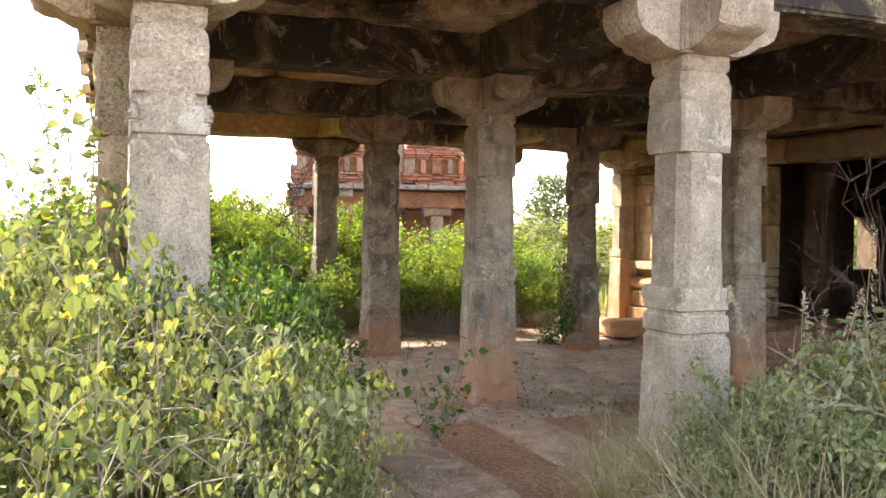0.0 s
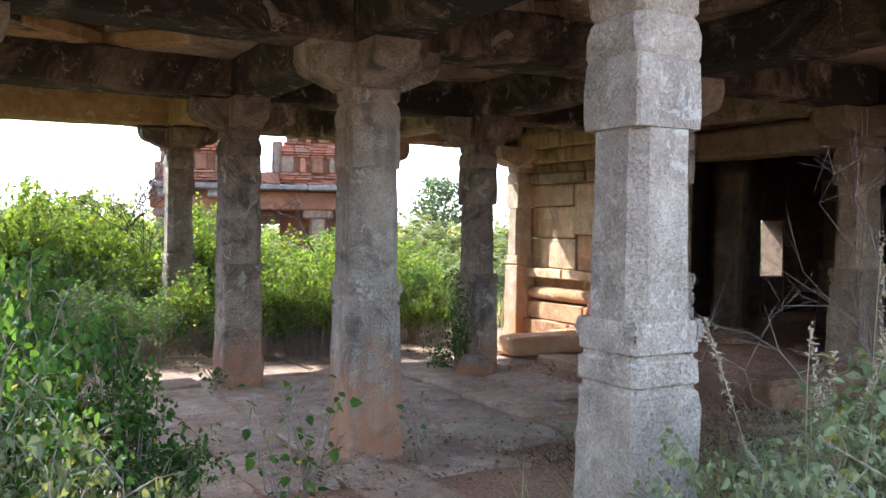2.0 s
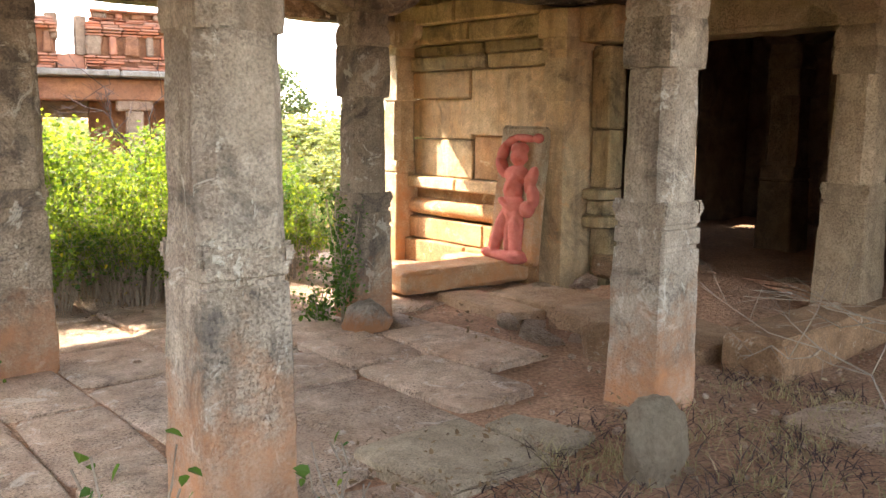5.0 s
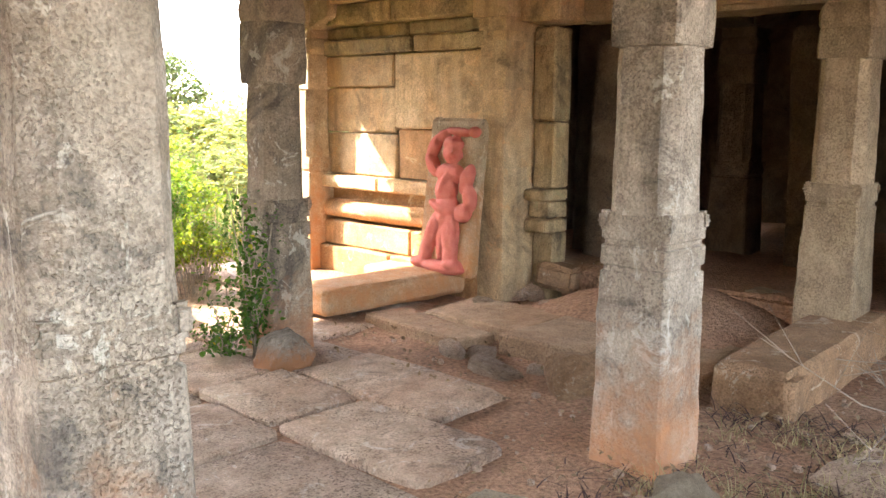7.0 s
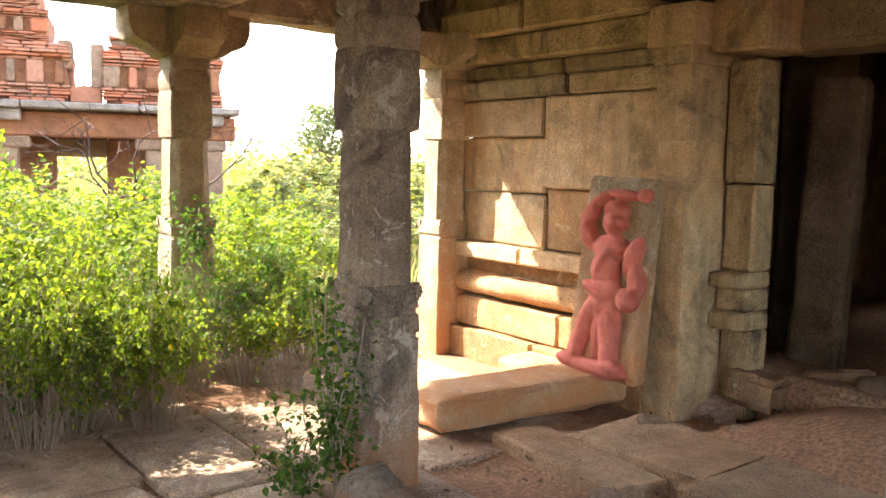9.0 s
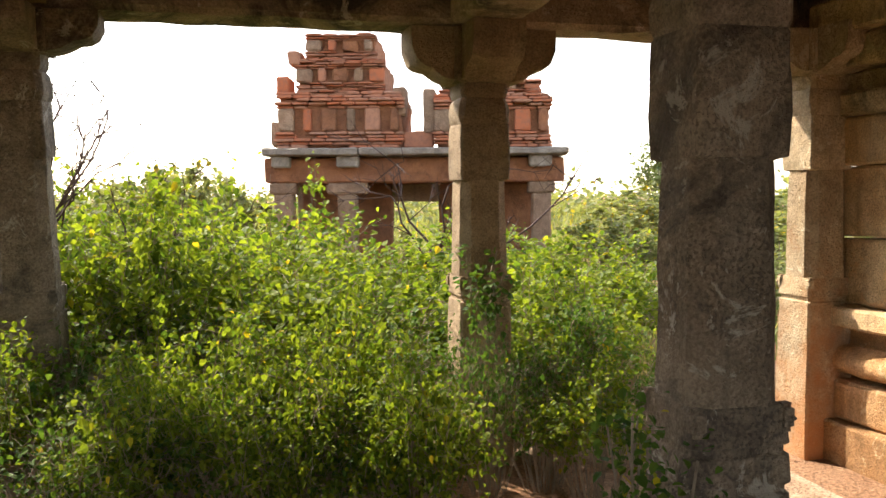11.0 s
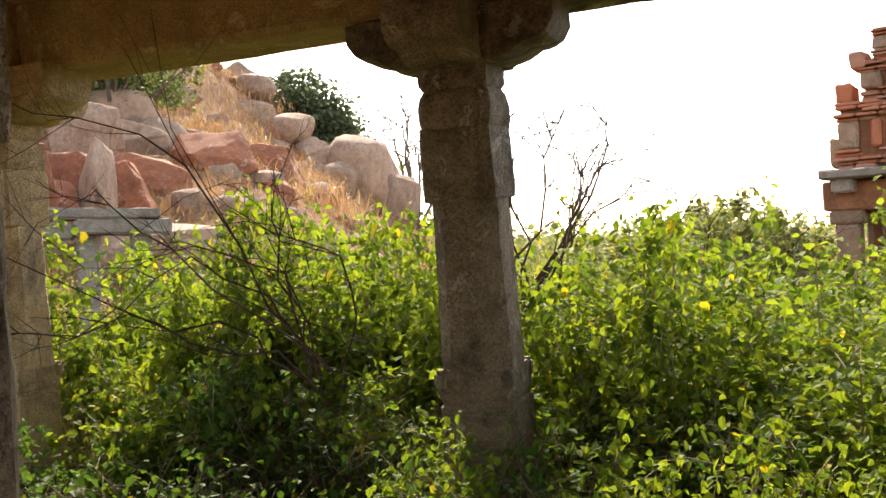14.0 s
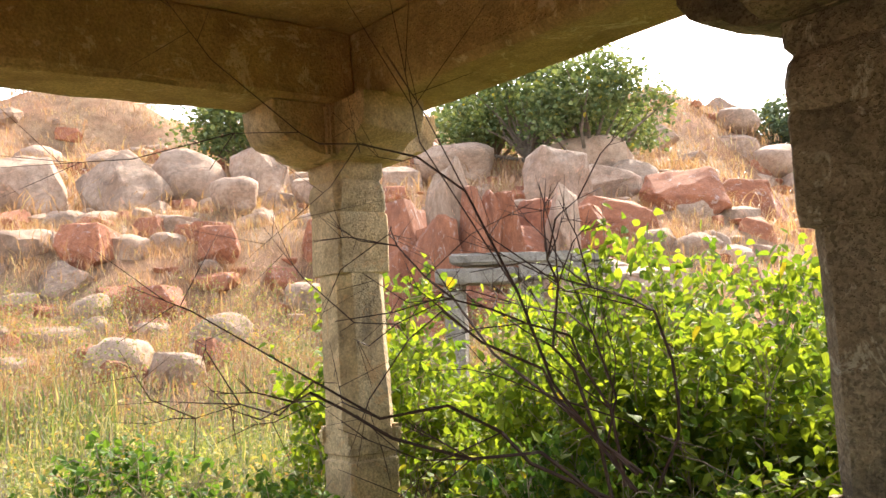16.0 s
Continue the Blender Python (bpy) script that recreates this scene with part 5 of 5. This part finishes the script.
def tower():
    t = thing("gateway_tower", pose(-1.33, 22.8, 0, 0, 0, 5.7), "ruined red brick tower on a stone gateway of short pillars", "tower")
    rnd = random.Random(9)

    def block(name, x0, x1, y0, y1, z0, z1, mat, seed=None, cell=0.2, amp=0.015, label="", parent=None, chip=0.03):
        vs, fs = rough_box(x1 - x0, y1 - y0, z1 - z0, cell, amp, rnd.random() * 40, 0.012, chip=chip)
        return part(name, mesh_of(name, vs, fs, mat), parent or t, label, Matrix.Translation(((x0 + x1) / 2, (y0 + y1) / 2, z0)))

    # pillars with bracket heads, beam and eave
    for x in (-2.4, -1.25, 1.2, 2.22):
        for y in (0.2, 2.4):
            p = block("gate_pillar", x - 0.17, x + 0.17, y - 0.17, y + 0.17, -0.5, 1.6, TOWER_STONE, label="pinkish stone post")
            block("bracket", x - 0.36 if abs(x) < 2 else x - 0.24, x + 0.36 if abs(x) < 2 else x + 0.24, y - 0.2, y + 0.2, 1.6, 1.8, TOWER_STONE, cell=0.1)
    block("gate_beam", -2.72, 2.62, -0.02, 0.42, 1.8, 2.24, TOWER_RED, cell=0.25)
    block("gate_beam", -2.72, 2.62, 2.2, 2.62, 1.8, 2.24, TOWER_RED)
    block("side_beam", -2.6, -2.2, 0.43, 2.19, 1.8, 2.24, TOWER_RED)
    block("side_beam", 2.1, 2.5, 0.43, 2.19, 1.8, 2.24, TOWER_RED)
    for x0, x1 in ((-2.68, -1.0), (-0.99, 0.9), (0.91, 2.66)):
        block("eave_slab", x0, x1, -0.42, 2.9, 2.26, 2.40 + rnd.uniform(-.01, .01), EAVE, amp=0.02, chip=0.08)
    for x, w in ((-2.38, .15), (-1.2, .2), (2.18, .2)):
        block("eave_stub", x - w, x + w, -0.3, 0.05, 2.06, 2.27, EAVE, cell=0.08)
    # walls inside, with the passage left open
    block("inner_wall", -2.3, -0.55, 1.3, 1.6, -0.5, 1.8, TOWER_RED, label="reddish plaster wall")
    block("inner_wall", 0.35, 2.2, 1.3, 1.6, -0.5, 1.8, TOWER_RED, label="reddish plaster wall")
    block("inner_lintel", -0.55, 0.35, 1.3, 1.6, 1.45, 1.8, TOWER_STONE)

    # brick tiers: (x0, x1, depth front, z0, z1)
    def tier(x0, x1, y0, z0, z1, seed):
        h = z1 - z0
        core = block("brick_core", x0 + 0.08, x1 - 0.05, y0 + 0.1, 2.3, z0, z1 - 0.02, TOWER_RED, amp=0.05, cell=0.12, label="crumbling brick core")
        rows = [(0.06 * k, 0.06 * k + 0.06, (0.05, 0.0, 0.06, -0.02, 0.03)[k]) for k in range(5)]
        rows += [(0.7 + 0.06 * k, 0.76 + 0.06 * k, (-0.02, 0.05, 0.1, 0.03, -0.01)[k]) for k in range(5)]
        for a, b, out in rows:
            x = x0 + rnd.uniform(-0.02, 0.04)
            while x < x1 - 0.06:
                w = min(rnd.uniform(0.22, 0.42), x1 - x)
                if rnd.random() > 0.13:
                    block("brick", x, x + w - 0.012, y0 - out + rnd.uniform(-.03, .03), y0 + 0.25, z0 + a * h, z0 + b * h - 0.008, BRICK, cell=0.12, amp=0.012)
                x += w
        k = max(3, round((x1 - x0) / 0.36))
        for i in range(k):
            x = x0 + (i + 0.5) * (x1 - x0) / k
            w = 0.07 if i % 2 else 0.14
            block("stucco_pilaster", x - w, x + w, y0 - 0.02 - 0.03 * (i % 2), y0 + 0.2, z0 + 0.3 * h, z0 + 0.7 * h, (TOWER_STONE, BRICK, TOWER_RED)[i % 3], cell=0.1, label="worn plaster pilaster")

    tier(-2.52, -0.2, 0.0, 2.41, 3.42, 1)
    tier(0.28, 2.42, 0.0, 2.41, 3.36, 2)
    tier(-2.18, -0.55, 0.16, 3.42, 4.02, 3)
    tier(0.4, 2.25, 0.16, 3.36, 3.62, 4)
    tier(-2.02, -0.7, 0.26, 4.02, 4.5, 5)
    for x0, z0, z1 in ((-0.42, 3.0, 3.5), (0.12, 2.7, 3.45), (-2.62, 2.45, 2.9), (-2.5, 3.4, 3.7), (-2.3, 3.9, 4.15)):
        block("brick_stump", x0, x0 + 0.22, 0.1, 0.7, z0, z1, TOWER_STONE if z0 < 3.05 else BRICK, cell=0.08, amp=0.03)
    block("gap_wall", -0.25, 0.3, 0.15, 0.5, 2.41, 2.72, BRICK, cell=0.08, amp=0.03)


tower()
bare("bare_shrub", (-1.3, 23.4, 2.6), "leafless reddish shrub growing on the broken tower", 15, [(0.1, -0.1, 0.8), (-0.2, 0, 0.6), (0.25, -0.1, 0.6)], TWIG, 0.01)

# ---- threshold slab, fallen beam, loose stones ----


hewn("threshold_slab", 3.82, 3.03, 0.03, (1.72, 0.42, 0.2), -3, WALLSTONE, "long orange-stained stone slab laid as a step", "stone slab", 3)
hewn("fallen_beam", 4.14, -0.06, -0.02, (1.68, 0.42, 0.28), 1, BEAM_BROWN, "fallen brown granite beam with a broken top", "stone beam", 5, ry=-1.6)


def rubble(u, v, z, size, turn, mat, label, seed, tilt=0):
    """A faceted broken stone of the given width, depth and height, its foot sunk a little."""
    me = split_rock(seed)
    me.materials.append(mat)
    ob = part("loose_rock", me, m=uvpose(u, v, z + 0.45 * size[2], turn) @ pose(0, 0, 0, tilt, 0.6 * tilt, 0) @ Matrix.Diagonal((0.5 * size[0], 0.5 * size[1], 0.58 * size[2], 1)))
    return tagged(ob, label, "rock")


rubble(1.62, -0.62, -0.05, (0.36, 0.3, 0.36), 30, GREENSLAB, "rough broken granite rock on the floor", 206)
rubble(2.1, 2.2, -0.05, (0.4, 0.28, 0.27), -15, GRANITE, "rough granite rock at a pillar's foot", 207)
hewn("tilted_slab", 1.07, 0.03, -0.055, (0.7, 0.62, 0.1), 4, GREENSLAB, "broken greenish stone slab lying on the earth", "stone slab", 8, rx=2, ry=2, cell=0.06)
hewn("tilted_slab", 1.58, 0.0, -0.055, (0.28, 0.5, 0.1), 12, GREENSLAB, "small greenish stone slab lying on the earth", "stone slab", 9, rx=-2, ry=3, cell=0.05)
for i, (u, v, s) in enumerate(((3.15, 1.6, .12), (4.0, 2.3, .22), (4.4, 1.9, .2), (4.6, 1.2, .18), (4.2, 1.6, .14), (3.9, .7, .1), (3.3, -.6, .06), (3.55, 2.2, .12), (5.1, 1.6, .25), (5.0, .6, .2))):
    rubble(u, v, -0.03 + (0.2 if u > 4.7 else 0.0), (s * 1.4, s * 1.1, s * 0.7), i * 50, GRANITE_WARM if i % 2 else PAVING, "small broken stone lying on the earth floor", 220 + i)


# broken edge of the raised paving: a hollow with rubble in it
for u, v, z, size, turn, rx, ry, sd in ((3.78, 1.24, -0.03, (1.0, 0.64, 0.14), 2, 0, 1, 61), (3.72, 0.56, -0.04, (0.9, 0.66, 0.13), -3, 1, 0, 62), (3.3, 2.2, -0.05, (0.34, 0.98, 0.12), -5, 0, 1.5, 63), (3.8, 2.0, -0.045, (0.6, 0.84, 0.14), 3, 0, -1, 64)):
    hewn("broken_slab", u, v, z, size, turn, EDGE_SLAB, "broken paving slab at the edge of a rubble-filled hollow", "stone slab", sd, rx=rx, ry=ry, cell=0.07, amp=0.006, rnd_=0.008, chip=0.008)
for i, (u, v, size) in enumerate(((2.95, 1.3, (0.26, 0.4, 0.09)), (3.24, 0.84, (0.26, 0.4, 0.13)), (2.96, 0.72, (0.36, 0.3, 0.24)), (3.12, 1.5, (0.16, 0.14, 0.1)), (3.1, 1.1, (0.14, 0.1, 0.08)), (3.05, 1.7, (0.18, 0.24, 0.1)), (4.7, 1.75, (0.2, 0.16, 0.12)), (4.45, 2.15, (0.14, 0.12, 0.08)), (4.3, 1.95, (0.12, 0.1, 0.07)), (4.6, 1.6, (0.1, 0.12, 0.07)))):
    rubble(u, v, -0.03 + 0.08 * (u > 4), size, i * 70, BEAM_BROWN if i in (2, 6) else PAVING, "broken stone in the rubble of a hollow" if u < 4 else "broken stone of the rubble before the doorway", 300 + i, 6)
hewn("fallen_block", 4.86, 2.2, 0.1, (0.42, 0.34, 0.2), 12, BEAM_BROWN, "fallen brown stone block in the doorway", "stone block", 71, rx=6)
hewn("fallen_block", 4.62, 2.47, 0.0, (0.46, 0.2, 0.09), -28, PAVING, "thin tilted stone slab at the pilaster's foot", "stone slab", 72, rx=14, ry=-10)
hewn("fallen_block", 5.2, 1.9, 0.2, (0.3, 0.4, 0.12), 30, BEAM_BROWN, "fallen brown stone block in the doorway", "stone block", 73, rx=-8, ry=12)


def mound():
    vs, fs = [], []
    n = 24
    for j in range(n + 1):
        for i in range(n + 1):
            a, b = i / n * 2 - 1, j / n * 2 - 1
            h = max(0.0, 1 - a * a) * max(0.0, 1 - b * b)
            p = (a * 1.0, b * 1.05, 0.30 * h ** 0.8 - 0.02)
            vs.append(Vector((p[0], p[1], p[2] + 0.03 * nz(p, 5))))
    for j in range(n):
        for i in range(n):
            q = j * (n + 1) + i
            fs.append((q, q + 1, q + n + 2, q + n + 1))
    tagged(part("earth_mound", mesh_of("earth_mound", vs, fs, EARTH, True), m=uvpose(4.75, 1.15, -0.01)), "heap of red earth and rubble in the doorway", "earth", kind="structure")


mound()

# ---- red painted relief figure: one plain mesh ----


def statue():
    bm = bmesh.new()

    def ball(y, z, ry, rz, rx=0.05, x=-0.06, tilt=0.0):
        r = bmesh.ops.create_uvsphere(bm, u_segments=14, v_segments=9, radius=1.0)
        m = Matrix.Translation((x, y, z)) @ pose(0, 0, 0, tilt, 0, 0) @ Matrix.Diagonal((rx, ry, rz, 1))
        bmesh.ops.transform(bm, matrix=m, verts=r["verts"])

    # feet and base, legs, cloth, trunk, arms, head, raised tail
    for a in ((0.03, .05, .27, .06, .07), (0.0, .53, .125, .1, .07), (0.0, .46, .13, .13, .055), (0.02, .67, .115, .13, .07), (0.0, .8, .15, .085, .065), (-0.01, .96, .085, .085, .085), (-0.01, 1.03, .1, .06, .07), (-0.07, .95, .04, .04, .1)):
        ball(*a)
    ball(0.12, .33, .075, .2, .06, tilt=18)
    ball(0.18, .16, .065, .15, .055, tilt=12)
    ball(-0.06, .32, .08, .2, .06, tilt=-3)
    ball(-0.08, .16, .07, .16, .055, tilt=-2)
    ball(-0.11, .08, .1, .05, .075)
    ball(0.22, .07, .12, .05, .075)
    ball(0.02, .26, .05, .18, .045)
    ball(0.19, .87, .06, .12, .06, tilt=-30)
    ball(0.19, 1.0, .055, .12, .055, tilt=24)
    ball(0.1, 1.1, .08, .045, .05, tilt=-25)
    ball(-0.06, 1.13, .15, .035, .05, tilt=5)
    ball(-0.21, 1.13, .05, .045, .05)
    ball(-0.18, .76, .06, .13, .06, tilt=16)
    ball(-0.22, .62, .058, .11, .06, tilt=-12)
    ball(-0.17, .5, .075, .08, .065)
    ball(0.05, .52, .15, .045, .075, tilt=22)
    ball(0.02, .72, .045, .15, .085, tilt=25)
    for v in bm.verts:
        d = 0.012 * nz(v.co, 14, 3) + 0.008 * nz(v.co, 30, 5)
        v.co.x += d
        v.co.y += d
    me = bpy.data.meshes.new("relief_statue")
    bm.to_mesh(me)
    bm.free()
    me.materials.append(RED_PAINT)
    ob = part("relief_statue", me, m=uvpose(4.2, 2.87, 0.2) @ pose(0, 0, 0, 0, 7, 0) @ Matrix.Diagonal((1, 1.04, 1, 1)))
    skin = ob.modifiers.new("skin", "REMESH")
    skin.mode, skin.voxel_size, skin.use_smooth_shade = "VOXEL", 0.009, True
    tagged(ob, "red painted standing relief figure on a leaning stone slab", "statue")
    vs, fs = rough_box(0.1, 0.6, 1.24, 0.05, 0.01, 4, 0.012, taper=0.92, chip=0.03)
    slab = part("upright_slab", mesh_of("upright_slab", vs, fs, WALLSTONE), m=uvpose(4.2, 2.87, 0.2) @ pose(0, 0, 0, 0, 7, 0))
    tagged(slab, "upright stone slab leaning on the wall behind the relief", "stone slab")


statue()
hewn("statue_footing", 4.28, 3.42, 0.0, (0.5, 0.6, 0.19), 0, WALLSTONE, "low stone footing under the painted relief", "stone slab", 40)

# ---- creeper at a pillar's foot, small plants on the floor ----


def creeper(u, v, z, n, seed, spread, height, mat, label, size=0.05):
    rng = np.random.default_rng(seed)
    p = uv(u, v, z)
    pts, lines = [], []
    for s in range(9):
        a = rng.uniform(0, 6.283)
        tip = Vector((math.cos(a) * spread * rng.uniform(.3, 1), math.sin(a) * spread * rng.uniform(.3, 1), height * rng.uniform(0.4, 1)))
        ln = [(tip * (k / 5) + Vector(rng.normal(0, 0.015, 3)), 0.004) for k in range(6)]
        lines.append(ln)
        for _ in range(n // 9):
            pts.append(tuple(tip * rng.uniform(0.2, 1.05) + Vector(rng.normal(0, 0.04, 3))))
    ob = thing("creeper", Matrix.Translation(p), label, "plant", "small plants")
    tagged(part("vines", mesh_of("vines", *tubes(lines, 4), TWIG), ob), kind="stuff")
    tagged(part("leaves", leaf_mesh("leaves", pts, size * rng.uniform(.6, 1.2, len(pts)), rng, mat), ob), kind="stuff")


creeper(2.08, 2.42, 0, 800, 1, 0.13, 0.95, LEAF_SHADE, "dark green creeper climbing a pillar's foot", 0.035)
creeper(1.95, 2.55, 0, 500, 2, 0.2, 0.5, LEAF_SHADE, "dark green creeper climbing a pillar's foot", 0.035)
creeper(-0.3, 2.42, 0, 50, 3, 0.15, 0.25, LEAF_SHADE, "small leafy plant by a pillar")
creeper(-0.55, -0.5, 0, 36, 4, 0.22, 0.55, LEAF_SHADE, "sparse leafy seedling on the floor", 0.06)
creeper(-0.9, -1.2, 0, 60, 5, 0.35, 0.7, LEAF_SHADE, "sparse leafy seedling on the floor", 0.06)
creeper(0.2, -0.45, 0, 24, 6, 0.2, 0.4, LEAF_SHADE, "sparse leafy seedling on the floor", 0.05)
creeper(0.62, -2.1, 0, 30, 7, 0.2, 0.35, LEAF_SUN, "small yellow-green seedling beside a pillar", 0.06)
creeper(2.33, 4.85, 0.8, 200, 8, 0.25, 0.5, LEAF_SHADE, "dark creeper on a pillar above the bushes")
creeper(-2.86, -2.1, 1.0, 320, 9, 0.26, 1.1, LEAF_DRY, "yellowing creeper hanging on a pillar", 0.06)

# ---- litter on the floor ----


def litter():
    rng = np.random.default_rng(31)
    pts = []
    for u0, u1, v0, v1, n in ((0.6, 4.4, -2.2, 0.4, 900), (-0.6, 1.0, -0.9, 0.2, 250), (2.4, 4.4, 0.4, 2.6, 350), (-2.4, 2.2, 3.4, 5.0, 700)):
        for _ in range(n):
            p = uv(rng.uniform(u0, u1), rng.uniform(v0, v1), 0.035 + rng.uniform(0, 0.03))
            pts.append(tuple(p))
    ob = part("leaf_litter", leaf_mesh("leaf_litter", pts, 0.035 * rng.uniform(0.5, 1.3, len(pts)), rng, STRAW_LITTER, 0.0, 0.7))
    tagged(ob, "dry brown leaf litter scattered over the earth floor", "leaf litter", kind="stuff")
    vs, fs = [], []
    for i in range(420):
        p = uv(rng.uniform(0.5, 4.4), rng.uniform(-2.0, 2.4) if i % 3 else rng.uniform(-0.8, 0.6), 0.0)
        s = 0.008 + 0.03 * rng.random() ** 3
        b = rough_box(s * 1.3, s, s * 0.8, 1.0, 0.002, i, 0.25 * s)
        m = Matrix.Translation(p) @ pose(0, 0, 0, 0, 0, rng.uniform(0, 360))
        o = len(vs)
        vs.extend(m @ Vector(q) for q in b[0])
        fs.extend(tuple(o + k for k in f) for f in b[1])
    ob = part("pebbles", mesh_of("pebbles", vs, fs, PAVING))
    tagged(ob, "small broken pebbles strewn on the earth floor", "pebbles", kind="stuff")


litter()

# ---- paving: separate worn slabs, last ----


def slab_mesh(lx, ly, h, rnd):
    """A worn slab: uneven twelve-sided outline, broken corners, eased edge."""
    base = [(-1, -0.55), (-0.95, -0.93), (-0.8, -1), (0.1, -1), (0.86, -1), (1, -0.85), (1, 0.1), (1, 0.78), (0.9, 1), (-0.1, 1), (-0.84, 1), (-1, 0.88)]
    j = [(x * lx / 2 + rnd.uniform(-.013, .013), y * ly / 2 + rnd.uniform(-.013, .013)) for x, y in base]
    if rnd.random() < 0.3:
        k = rnd.choice((1, 4, 8, 10))
        j[k] = (j[k][0] * 0.8, j[k][1] * 0.86)
    n = len(j)
    vs = [Vector((x, y, -0.09)) for x, y in j] + [Vector((x, y, h - 0.012)) for x, y in j]
    vs += [Vector((x - math.copysign(0.014, x), y - math.copysign(0.014, y), h + rnd.uniform(-.004, .004))) for x, y in j]
    fs = [(k * n + i, k * n + (i + 1) % n, (k + 1) * n + (i + 1) % n, (k + 1) * n + i) for k in range(2) for i in range(n)]
    fs.append(tuple(range(2 * n, 3 * n)))
    return mesh_of("paving_slab", vs, fs, PAVING)


def paving():
    rnd = random.Random(17)
    u = -2.58
    while u < 4.4:
        w = rnd.uniform(0.46, 0.74)
        v = -2.3 + rnd.uniform(-.3, .1)
        while v < 5.2:
            l = rnd.uniform(0.6, 1.2)
            cu, cv = u + w / 2, v + l / 2
            bare_earth = (cu > 2.3 and cv < 1.0) or (cu > 0.5 and cv < 0.45) or (cu > -0.6 and cv < -1.0) or cu > 4.25 and cv < 2.6
            hollow = 2.8 < cu < 4.3 and 0.3 < cv < 2.5
            if cu + w / 2 < 4.42 and not hollow and not (bare_earth and rnd.random() < 0.85) and rnd.random() > 0.05:
                me = slab_mesh(w - 0.022, l - 0.024, 0.02 + rnd.uniform(-.012, .018), rnd)
                part("paving_slab", me, floor_ob, m=floor_ob.matrix_basis.inverted() @ uvpose(cu, cv, 0.0, rnd.uniform(-1.6, 1.6)) @ pose(0, 0, 0, rnd.uniform(-.6, .6), rnd.uniform(-.6, .6), 0))
            v += l
        u += w


paving()
